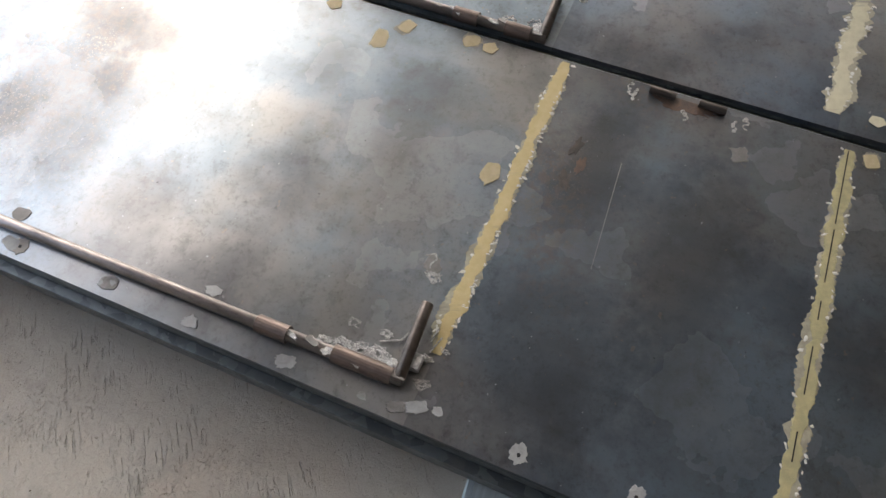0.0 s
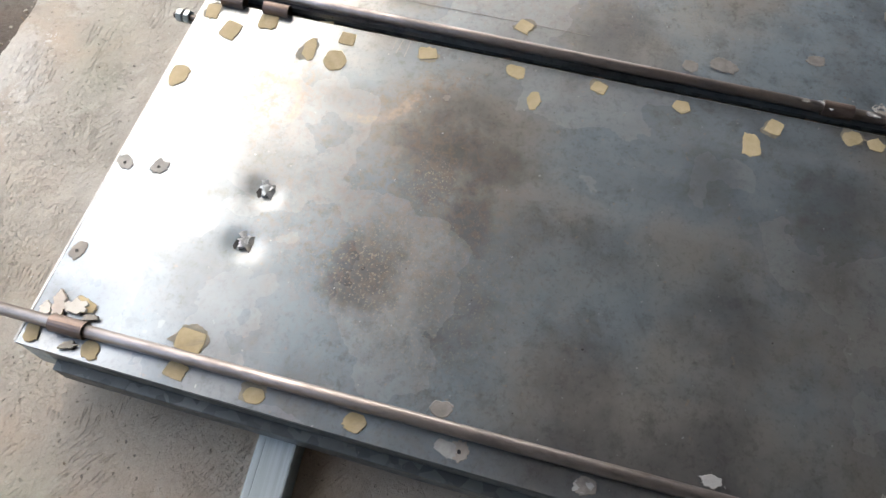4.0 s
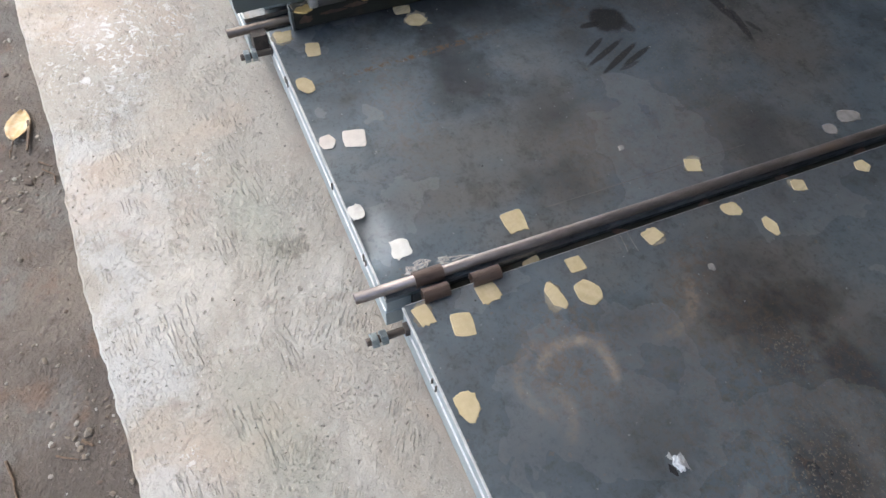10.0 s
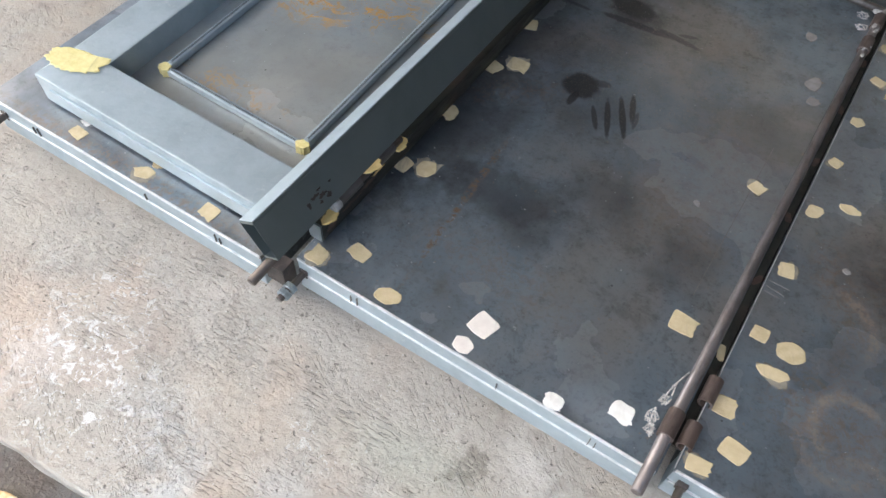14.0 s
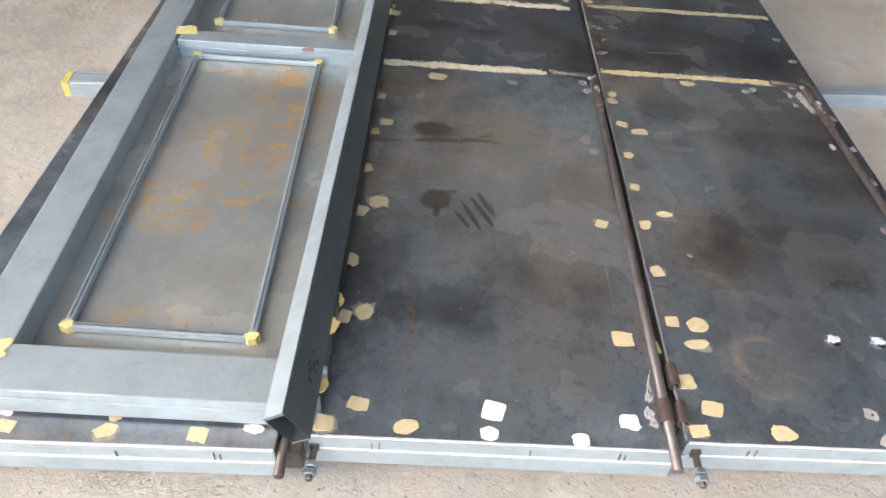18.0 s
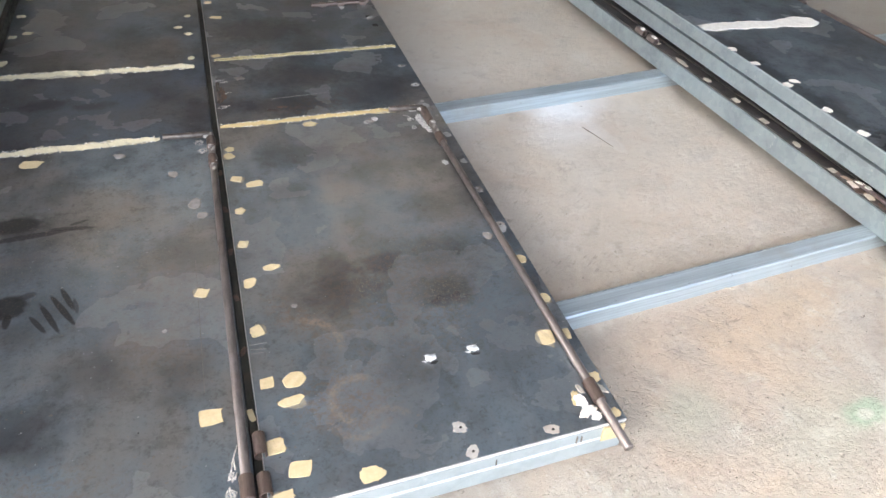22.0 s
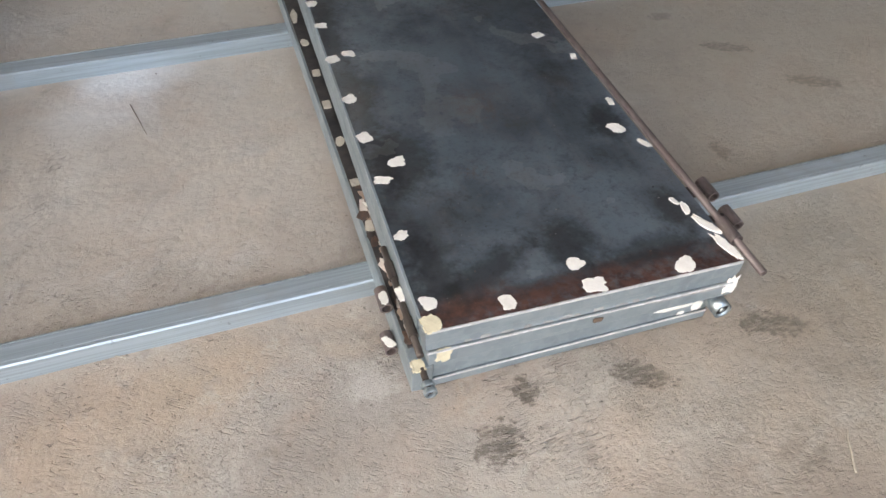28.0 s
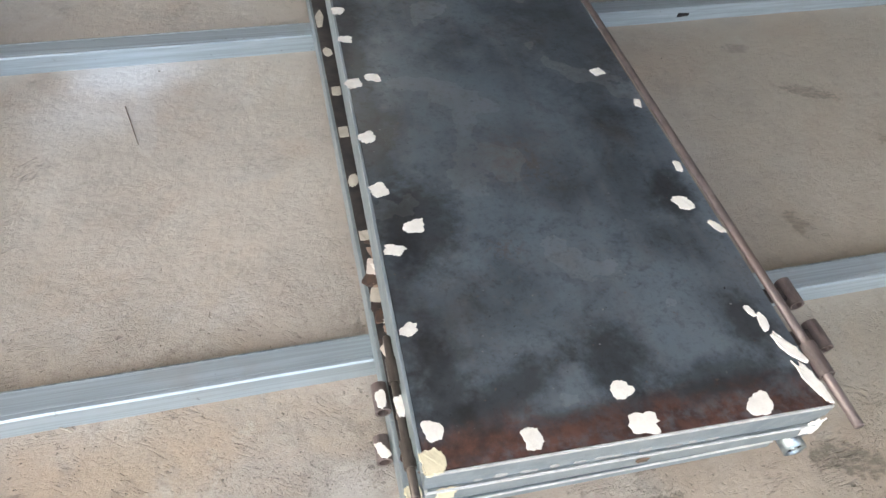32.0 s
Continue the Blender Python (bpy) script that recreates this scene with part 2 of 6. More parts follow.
def galvanised(name, tint=(0.41, 0.475, 0.505), metal=0.55, gloss=0.0):
    n = Net(name)
    cell = n.put("ShaderNodeTexVoronoi", Vector=n.co, Scale=60.0).outputs["Color"]
    spangle = n.put("ShaderNodeRGBToBW", Color=cell).outputs[0]
    wear = n.noise(7.0, 6, 0.6, warp=0.15)
    col = n.mix(n.span(wear, 0.35, 0.7), tint, tuple(0.8 * c for c in tint))
    col = n.mix(n.span(spangle, 0.2, 0.8, 0.0, 0.14), col, (0.52, 0.56, 0.58))
    col = n.mix(n.span(n.noise(34.0, 5, 0.7), 0.62, 0.75, 0.0, 0.6), col, (0.55, 0.57, 0.57))
    return n.done(col, n.span(wear, 0.3, 0.75, 0.36 - gloss, 0.58 - gloss), metal, n.noise(90.0, 3), 0.0006)


def pipe_steel(name, base=(0.10, 0.085, 0.078), metal=0.6, rough=0.38):
    """Bare drawn or welded steel, browned, with wear drawn out along its length."""
    n = Net(name)
    a, b = n.noise(40.0, 6, 0.7, stretch=(1, 0.25, 1)), n.noise(9.0, 4, 0.6)
    col = n.mix(n.span(a, 0.4, 0.66, 0.0, 0.75), base, tuple(0.5 * c for c in base))
    col = n.mix(n.span(b, 0.52, 0.72, 0.0, 0.5), col, (0.5 * base[0] + 0.09, 0.5 * base[1] + 0.05, 0.5 * base[2] + 0.035))
    return n.done(col, n.span(a, 0.3, 0.7, rough - 0.06, rough + 0.16), metal, a, 0.0005)


def filler(name, lo, hi, rough=0.75, thin=0.0):
    """Body filler, scraped on: edges uneven in colour, with strokes of the spatula."""
    n = Net(name)
    rnd = n.nt.nodes.new("ShaderNodeObjectInfo").outputs["Random"]
    a, s = n.noise(60.0, 5, 0.7), n.noise(45.0, 4, 0.6, stretch=(1, 0.15, 1), turn=25)
    col = n.mix(n.span(a, 0.3, 0.72), lo, hi)
    col = n.mix(n.math("MULTIPLY", rnd, 0.45), col, tuple(min(1, 1.12 * c) for c in hi))
    col = n.mix(n.span(s, 0.58, 0.72, 0.0, 0.35 + thin), col, (0.20, 0.18, 0.155))
    return n.done(col, rough, 0.0, n.math("ADD", a, s), 0.0008)


def plain(name, a, b, scale=30.0, rough=0.7, metal=0.0, depth=0.001):
    n = Net(name)
    f = n.noise(scale, 5, 0.65, warp=0.5)
    return n.done(n.mix(n.span(f, 0.32, 0.68), a, b), rough, metal, f, depth)


def concrete_floor():
    n = Net("troweled_concrete")
    big, mid, fine = n.noise(0.9, 5, 0.6, warp=0.7), n.noise(4.2, 6, 0.62, warp=0.8), n.noise(38.0, 6, 0.7)
    col = n.mix(n.span(big, 0.36, 0.64), (0.40, 0.35, 0.285), (0.325, 0.295, 0.262))
    col = n.mix(n.span(mid, 0.42, 0.72, 0.0, 0.6), col, (0.46, 0.425, 0.375))
    col = n.mix(n.span(n.noise(2.3, 5, 0.6, warp=0.4), 0.50, 0.66, 0.0, 0.7), col, (0.42, 0.32, 0.225))
    col = n.mix(n.span(fine, 0.55, 0.72, 0.0, 0.5), col, (0.22, 0.195, 0.165))
    col = n.mix(n.span(n.noise(14.0, 6, 0.7, warp=0.8), 0.50, 0.70, 0.0, 0.45), col, (0.275, 0.245, 0.21))
    grain = n.noise(330.0, 3, 0.7)
    col = n.mix(n.span(grain, 0.50, 0.68, 0.0, 0.48), col, (0.19, 0.168, 0.145))
    col = n.mix(n.span(grain, 0.48, 0.32, 0.0, 0.3), col, (0.52, 0.49, 0.44))
    sep = n.put("ShaderNodeSeparateXYZ", Vector=n.co)
    # the strip along the open edge is paler and rougher
    lip = n.span(n.math("ADD", sep.outputs["Y"], n.math("MULTIPLY", n.noise(1.6, 3), 0.5)), 0.12, -0.28)
    col = n.mix(n.math("MULTIPLY", lip, 0.6), col, (0.335, 0.312, 0.275))
    blue = n.math("MULTIPLY", n.span(n.math("ADD", sep.outputs["Y"], n.math("MULTIPLY", n.noise(5.0, 4, 0.6), 0.30)), -0.56, -0.66), n.span(n.noise(6.0, 5, 0.6, warp=0.6), 0.42, 0.56))
    col = n.mix(n.math("MULTIPLY", blue, 0.6), col, (0.47, 0.485, 0.485))
    rosy = n.noise(3.3, 6, 0.65, warp=0.3)
    col = n.mix(n.span(rosy, 0.52, 0.68, 0.0, 0.5), col, (0.37, 0.30, 0.25))
    col = n.mix(n.span(n.noise(8.5, 6, 0.7, warp=0.3), 0.54, 0.68, 0.0, 0.45), col, (0.47, 0.455, 0.42))
    inner = n.span(n.math("ADD", sep.outputs["Y"], n.math("MULTIPLY", n.noise(2.2, 4), 0.5)), 0.15, 0.75)
    col = n.mix(n.math("MULTIPLY", inner, 0.58), col, (0.56, 0.50, 0.425))
    tint = n.noise(2.7, 5, 0.62, warp=0.5)
    col = n.mix(n.span(tint, 0.50, 0.66, 0.0, 0.42), col, (0.44, 0.335, 0.255))
    col = n.mix(n.span(tint, 0.46, 0.32, 0.0, 0.40), col, (0.56, 0.535, 0.49))
    col = n.mix(n.span(n.noise(5.5, 5, 0.65, warp=0.4), 0.54, 0.70, 0.0, 0.32), col, (0.30, 0.275, 0.245))
    # strokes of the broom, swept in patches of three directions
    lean = n.noise(1.9, 3, 0.5, warp=1.0)
    def strokes(turn, scale):
        return n.span(n.noise(scale, 4, 0.62, stretch=(1, 0.11, 1), turn=turn, warp=0.05), 0.54, 0.64)
    first, second = n.span(lean, 0.47, 0.53), n.spot(0.88, 0.55, 0.24, 0.60, 0, 0.3, 0.4, 5.0)
    drag = n.math("ADD", n.math("MULTIPLY", strokes(60, 300.0), first), n.math("MULTIPLY", strokes(96, 300.0), n.math("SUBTRACT", 1.0, first)))
    drag = n.math("ADD", n.math("MULTIPLY", strokes(-52, 210.0), second), n.math("MULTIPLY", drag, n.math("SUBTRACT", 1.0, second)))
    pitted = n.span(n.noise(190.0, 4, 0.68), 0.55, 0.64)
    drag = n.math("MAXIMUM", n.math("MULTIPLY", drag, n.span(n.noise(11.0, 5, 0.72), 0.47, 0.62)), n.math("MULTIPLY", pitted, n.span(n.noise(4.0, 5, 0.65), 0.50, 0.64, 0.0, 0.8)))
    # between the channels the floor was troweled smooth
    smooth = n.spot(1.25, 0.42, 0.55, 0.38, 6, 0.35, 0.5, 5.0)
    smooth = n.math("MAXIMUM", smooth, n.spot(1.4, 1.75, 1.2, 0.45, 6, 0.35, 0.4, 5.0))
    marks = n.math("MULTIPLY", drag, n.math("MULTIPLY", n.span(smooth, 0.0, 1.0, 1.0, 0.75), n.span(inner, 0.0, 1.0, 1.0, 0.4)))
    marks = n.math("MAXIMUM", marks, n.math("MULTIPLY", n.math("MULTIPLY", drag, second), 0.8))
    col = n.mix(n.math("MULTIPLY", n.math("MULTIPLY", marks, 0.17), n.math("ADD", 1.0, n.math("MULTIPLY", second, 1.8))), col, (0.16, 0.138, 0.112))
    blotch = n.noise(17.0, 6, 0.72)
    col = n.mix(n.math("MULTIPLY", n.span(blotch, 0.53, 0.66, 0.0, 0.5), n.span(inner, 0.0, 1.0, 1.0, 0.5)), col, (0.245, 0.212, 0.175))
    crumb = n.math("MULTIPLY", n.span(n.noise(58.0, 4, 0.6), 0.64, 0.69), n.span(inner, 0.0, 1.0, 1.0, 0.25))
    col = n.mix(n.math("MULTIPLY", crumb, 0.55), col, (0.15, 0.13, 0.11))
    marks = n.math("MAXIMUM", marks, n.math("MULTIPLY", crumb, 0.8))
    pin = n.math("MULTIPLY", n.span(n.noise(85.0, 3, 0.5), 0.68, 0.73), n.span(inner, 0.0, 1.0, 1.0, 0.35))
    col = n.mix(n.math("MULTIPLY", pin, 0.7), col, (0.10, 0.085, 0.07))
    pale = n.math("MULTIPLY", n.span(n.noise(140.0, 2, 0.5), 0.66, 0.72), lip)
    col = n.mix(n.math("MULTIPLY", pale, 0.6), col, (0.50, 0.48, 0.45))
    # earth trodden in along the edge; the last, long spot paints the leaf's shadow
    for x, y, rx, ry, force in ((2.05, -0.72, 0.75, 0.17, 0.75), (2.9, -0.45, 0.6, 0.35, 0.4), (1.55, -0.34, 0.10, 0.10, 0.35), (0.75, 0.30, 0.10, 0.7, 0.35)):
        col = n.mix(n.math("MULTIPLY", n.spot(x, y, rx, ry, 4, 0.5, 0.6, 7.0), force), col, (0.225, 0.185, 0.155))
    col = n.mix(n.math("MULTIPLY", n.spot(1.285, 0.73, 0.028, 0.11, 8, 0.12, 0.3, 9.0), 0.3), col, (0.52, 0.50, 0.47))
    # splashes of lime and cement
    white = n.span(n.noise(55.0, 5, 0.7, warp=1.0), 0.53, 0.62)
    for x, y, rx, ry, force in ((-0.78, -0.80, 0.16, 0.10, 0.9), (-0.86, -0.70, 0.09, 0.12, 0.7), (-0.43, -0.67, 0.05, 0.03, 0.6),
                                (0.10, -0.79, 0.018, 0.016, 0.7), (0.30, -0.80, 0.20, 0.05, 0.4)):
        s = n.math("MULTIPLY", n.math("MULTIPLY", n.spot(x, y, rx, ry, 0, 0.5, 0.7, 16.0), white), force)
        col = n.mix(s, col, (0.56, 0.56, 0.55))
    # pool of light beside the second channel, painted into the slab as pale spots
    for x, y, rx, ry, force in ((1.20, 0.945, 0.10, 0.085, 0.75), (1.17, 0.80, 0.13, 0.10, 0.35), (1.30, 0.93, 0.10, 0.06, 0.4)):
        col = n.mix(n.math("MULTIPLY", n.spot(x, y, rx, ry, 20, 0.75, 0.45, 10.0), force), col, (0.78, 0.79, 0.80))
    # oil and damp, broken up by the grain of the slab
    wet = 0.0
    for x, y, rx, ry, turn, force in ((1.97, -0.295, 0.030, 0.035, 0, 0.9), (1.885, -0.385, 0.055, 0.05, 20, 0.8), (2.20, -0.312, 0.075, 0.035, -25, 0.85),
                                      (2.53, -0.262, 0.09, 0.035, -15, 1.0), (2.73, 0.285, 0.025, 0.05, 10, 0.8), (3.19, 0.53, 0.10, 0.035, -25, 0.8),
                                      (3.03, 0.76, 0.09, 0.03, -20, 0.9), (2.91, 0.98, 0.05, 0.03, 0, 0.7), 
                                      (1.829, -0.614, 0.045, 0.02, 10, 0.7), (2.71, -0.545, 0.035, 0.03, 0, 0.9),
                                      (3.17, -0.27, 0.07, 0.05, 0, 0.7), (-0.203, -0.556, 0.045, 0.03, 70, 0.6),
                                      (2.43, -0.555, 0.05, 0.02, 25, 0.5), (3.46, 0.04, 0.10, 0.05, 0, 0.7)):
        core = n.spot(x, y, rx * 0.8, ry * 0.8, turn, 0.25, 1.6, 48.0)
        wet = n.math("MAXIMUM", wet, n.math("MULTIPLY", core, force))
    broken = n.span(n.noise(105.0, 5, 0.7, stretch=(0.4, 1, 1)), 0.40, 0.54, 0.35, 1.0)
    wet = n.math("MULTIPLY", wet, broken)
    col = n.mix(n.math("MULTIPLY", wet, 0.92), col, (0.070, 0.056, 0.043))
    for x, y, rx, ry, turn, force in ((0.475, -0.775, 0.032, 0.022, 20, 0.6), (0.505, -0.718, 0.034, 0.010, 15, 0.65), (0.50, -0.745, 0.045, 0.035, 0, 0.3), (2.000, -0.635, 0.036, 0.024, 20, 0.85),
                                      (1.978, -0.668, 0.022, 0.014, 60, 0.8), (1.779, -0.642, 0.026, 0.016, 20, 0.5), (2.399, -0.522, 0.04, 0.016, 20, 0.45), (2.237, -0.681, 0.02, 0.012, 0, 0.45),
                                      (1.90, -0.75, 0.08, 0.03, 4, 0.25), (1.68, -0.74, 0.10, 0.05, 4, 0.3)):
        col = n.mix(n.math("MULTIPLY", n.spot(x, y, rx, ry, turn, 0.4, 0.6, 30.0), force), col, (0.165, 0.135, 0.11))
    for x, y, rx, ry, force in ((1.20, -0.47, 0.16, 0.07, 0.3), (0.92, -0.37, 0.08, 0.06, 0.35), (-0.30, -0.60, 0.10, 0.04, 0.3), (0.12, -0.66, 0.12, 0.05, 0.25)):
        col = n.mix(n.math("MULTIPLY", n.spot(x, y, rx, ry, 15, 0.8, 0.7, 9.0), force), col, (0.27, 0.30, 0.235))
    # a green splash with a pale middle, and rust washed down to the edge
    for x, y, rx, ry, turn, force, c in ((1.30, -0.46, 0.055, 0.030, 10, 0.55, (0.20, 0.33, 0.22)), (1.295, -0.462, 0.022, 0.015, 0, 0.7, (0.46, 0.45, 0.40)),
                                         (1.95, -0.78, 0.16, 0.07, 0, 0.4, (0.40, 0.25, 0.19)), (1.72, -0.70, 0.06, 0.05, 0, 0.35, (0.40, 0.27, 0.20))):
        col = n.mix(n.math("MULTIPLY", n.spot(x, y, rx, ry, turn, 0.45, 0.6, 24.0), force), col, c)
    rough = n.math("SUBTRACT", n.span(mid, 0.3, 0.7, 0.52, 0.72), n.math("MULTIPLY", wet, 0.15))
    bump = n.math("SUBTRACT", n.math("ADD", n.math("ADD", n.math("MULTIPLY", n.math("ADD", fine, n.math("MULTIPLY", n.noise(62.0, 4, 0.6), lip)), 0.5), n.math("MULTIPLY", grain, 0.10)), n.math("MULTIPLY", mid, 0.4)), n.math("MULTIPLY", n.math("MAXIMUM", marks, pin), 0.38))
    # the slab is darker towards the far side
    far_tone = n.math("MULTIPLY", n.span(n.math("ADD", sep.outputs["X"], n.math("MULTIPLY", n.noise(1.5, 4), 0.8)), 2.3, 3.3), 0.55)
    col = n.mix(far_tone, col, (0.235, 0.215, 0.175))
    trodden = n.math("MULTIPLY", n.span(n.math("ADD", sep.outputs["X"], n.math("MULTIPLY", n.noise(1.7, 4), 0.6)), -1.0, -1.5), n.span(sep.outputs["Y"], 0.0, 0.8, 0.0, 0.65))
    col = n.mix(trodden, col, n.mix(n.span(n.noise(9.0, 6, 0.7), 0.4, 0.6), (0.225, 0.205, 0.175), (0.32, 0.295, 0.255)))
    return n.done(col, rough, 0.0, bump, 0.007)


def dirt():
    n = Net("bare_earth")
    a, b, c = n.noise(3.0, 6, 0.65, warp=0.1), n.noise(22.0, 6, 0.7), n.noise(120.0, 3)
    col = n.mix(n.span(a, 0.38, 0.66), (0.080, 0.066, 0.057), (0.150, 0.127, 0.108))
    col = n.mix(n.span(b, 0.52, 0.72, 0.0, 0.6), col, (0.060, 0.048, 0.041))
    col = n.mix(n.span(n.noise(6.5, 5, 0.6), 0.50, 0.66, 0.0, 0.6), col, (0.150, 0.145, 0.138))
    col = n.mix(n.span(n.noise(8.5, 5, 0.65), 0.54, 0.68, 0.0, 0.6), col, (0.150, 0.098, 0.070))
    col = n.mix(n.span(n.noise(48.0, 5, 0.7), 0.54, 0.68, 0.0, 0.5), col, (0.055, 0.045, 0.038))
    col = n.mix(n.span(c, 0.62, 0.75, 0.0, 0.5), col, (0.24, 0.215, 0.185))
    # darker beside the far corner of the slab
    col = n.mix(n.math("MULTIPLY", n.spot(2.2, -1.0, 0.9, 0.35, 4, 0.4, 0.4, 4.0), 0.7), col, (0.045, 0.041, 0.040))
    return n.done(col, 0.9, 0.0, n.math("ADD", b, n.math("MULTIPLY", c, 0.4)), 0.012)


def island_mix(name, *stops, rough=0.85):
    """Loose pieces, each of its own tone."""
    n = Net(name)
    rnd = n.nt.nodes.new("ShaderNodeNewGeometry").outputs["Random Per Island"]
    f = n.noise(80.0, 4)
    col = n.mix(n.span(f, 0.35, 0.7, 0.0, 0.4), n.ramp(rnd, *stops), (0.06, 0.05, 0.04))
    return n.done(col, rough, 0.0, f, 0.001)


def fibreglass():
    """Mottled translucent sheet for an added, unseen panel that lets in sky light."""
    n = Net("translucent_fill_sheet")
    f = n.noise(1.4, 5, 0.6)
    col = n.mix(n.span(f, 0.35, 0.65), (0.62, 0.60, 0.56), (0.42, 0.40, 0.37))
    n.done(col, 0.7)
    thin = n.put("ShaderNodeBsdfTranslucent", Color=col)
    blend = n.put("ShaderNodeMixShader", Fac=0.6)
    out = n.nt.nodes["Material Output"]
    n.nt.links.new(n.bsdf.outputs[0], blend.inputs[1])
    n.nt.links.new(thin.outputs[0], blend.inputs[2])
    n.nt.links.new(blend.outputs[0], out.inputs["Surface"])
    return n.mat


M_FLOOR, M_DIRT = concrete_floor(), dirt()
M_GALV, M_GALV_DARK = galvanised("galvanised_steel"), galvanised("dark_galvanised_steel", (0.165, 0.19, 0.20))
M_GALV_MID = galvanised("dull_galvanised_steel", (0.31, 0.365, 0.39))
# near-black stiles: the shade in the gaps between leaves is put into the colour
M_STILE = galvanised("gap_shaded_steel", (0.085, 0.095, 0.10), 0.5)
# darker copy of the zinc: the stile's shaded face is put into the colour
M_GALV_SHADED = plain("shaded_galvanised_steel", (0.24, 0.275, 0.28), (0.20, 0.235, 0.24), 5, 0.38, 0.85, 0.0001)
M_LEMON = plain("yellow_paint", (0.60, 0.52, 0.13), (0.48, 0.42, 0.14), 60, 0.6)
# near-white, for the highlight painted along rail folds and sheet edges
M_EDGE_LIGHT = plain("edge_highlight", (0.72, 0.73, 0.73), (0.52, 0.53, 0.53), 50, 0.4, 0.3)
M_PENCIL = plain("pencil_line", (0.10, 0.09, 0.08), (0.16, 0.14, 0.12), 80, 0.8)
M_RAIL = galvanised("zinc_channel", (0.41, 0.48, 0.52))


def drawn_zinc(name, tint, turn):
    """Rolled zinc channel with dull and bright streaks along it."""
    n = Net(name)
    long, patch = n.noise(150.0, 4, 0.65, stretch=(0.015, 1, 1), turn=turn), n.noise(6.0, 5, 0.6)
    col = n.mix(n.span(long, 0.36, 0.64), tuple(0.8 * c for c in tint), tint)
    col = n.mix(n.span(long, 0.60, 0.74, 0.0, 0.3), col, (0.66, 0.70, 0.72))
    col = n.mix(n.span(patch, 0.50, 0.72, 0.0, 0.45), col, (0.36, 0.345, 0.32))
    col = n.mix(n.span(n.noise(70.0, 4, 0.6), 0.66, 0.74, 0.0, 0.5), col, (0.14, 0.13, 0.12))
    return n.done(col, n.span(patch, 0.3, 0.7, 0.36, 0.56), 0.5, long, 0.0005)


M_CHANNEL = drawn_zinc("streaked_zinc_channel", (0.44, 0.51, 0.55), 4.5)
M_PIPE, M_ROD = pipe_steel("rusty_pipe", (0.15, 0.125, 0.11), 0.7, 0.36), pipe_steel("drawn_rod", (0.32, 0.28, 0.268), 0.85, 0.36)
M_BARREL = pipe_steel("burnt_pipe", (0.20, 0.15, 0.13), 0.7, 0.36)
M_NUT = plain("zinc_plated_nut", (0.42, 0.47, 0.48), (0.24, 0.28, 0.30), 60, 0.35, 0.8)
M_YELLOW = filler("yellow_filler", (0.42, 0.33, 0.185), (0.53, 0.43, 0.265), thin=0.2)
M_STRONG = filler("ochre_filler", (0.54, 0.36, 0.12), (0.65, 0.47, 0.20))
M_WHITE = filler("white_filler", (0.64, 0.60, 0.54), (0.78, 0.75, 0.69))
M_BEIGE = filler("beige_filler", (0.42, 0.38, 0.31), (0.55, 0.50, 0.42))
M_PINK = filler("pinkish_filler", (0.58, 0.51, 0.45), (0.70, 0.63, 0.56))
M_SPREAD = filler("thin_filler", (0.30, 0.265, 0.20), (0.46, 0.41, 0.30), thin=0.3)
M_CREAM = filler("cream_filler", (0.52, 0.46, 0.31), (0.66, 0.60, 0.43), thin=0.25)
M_SEAM = filler("lemon_filler", (0.40, 0.35, 0.20), (0.54, 0.46, 0.24), thin=0.3)
M_MITRE = filler("pale_yellow_filler", (0.55, 0.45, 0.17), (0.70, 0.62, 0.30))
M_SEAM_WARM = filler("golden_filler", (0.50, 0.375, 0.17), (0.60, 0.475, 0.25), thin=0.1)
M_GROUND = filler("ground_bare_patch", (0.15, 0.135, 0.125), (0.26, 0.24, 0.225), 0.5, 0.5)
M_PALE = filler("scraped_weld_spot", (0.26, 0.255, 0.25), (0.39, 0.385, 0.375), 0.5, 0.3)
M_WIPE = filler("scraped_film", (0.15, 0.135, 0.11), (0.28, 0.25, 0.195), 0.5, 0.45)
M_SPOT = filler("pale_scraped_spot", (0.26, 0.25, 0.235), (0.40, 0.385, 0.36), 0.5, 0.2)
M_DUN = filler("dun_scraped_spot", (0.24, 0.215, 0.19), (0.36, 0.325, 0.29), 0.55, 0.2)
# torn steel whose sky reflection is painted in as a white base
M_TORN = plain("torn_steel_glare", (0.80, 0.82, 0.84), (0.50, 0.51, 0.52), 90, 0.45, 0.25, 0.001)
M_BROWN = plain("rust_smear", (0.17, 0.105, 0.075), (0.10, 0.075, 0.065), 60, 0.5, 0.4)
M_RODRUST = pipe_steel("red_oxide_rod", (0.25, 0.205, 0.195), 0.65, 0.40)
M_WELD = plain("weld_spatter", (0.64, 0.62, 0.59), (0.33, 0.31, 0.295), 160, 0.45, 0.3, 0.003)
M_SCORCH = plain("scorched_steel", (0.045, 0.038, 0.036), (0.10, 0.08, 0.072), 40, 0.5, 0.4)
# flat black: rollers, and the unlit depth of holes and slits painted on
M_BLACK = plain("dark_slit", (0.006, 0.006, 0.007), (0.014, 0.012, 0.012), 40, 0.7)
# oiled steel, taken darker to paint in the deep shadow below the stile
M_OILBAR = pipe_steel("oiled_bar_shaded", (0.050, 0.050, 0.042), 0.5, 0.42)
M_BARREL_GREY = pipe_steel("grey_pipe", (0.19, 0.175, 0.17), 0.7, 0.36)
M_DARKSTRIP = plain("oiled_flat_bar", (0.050, 0.048, 0.050), (0.085, 0.075, 0.07), 30, 0.4, 0.4)
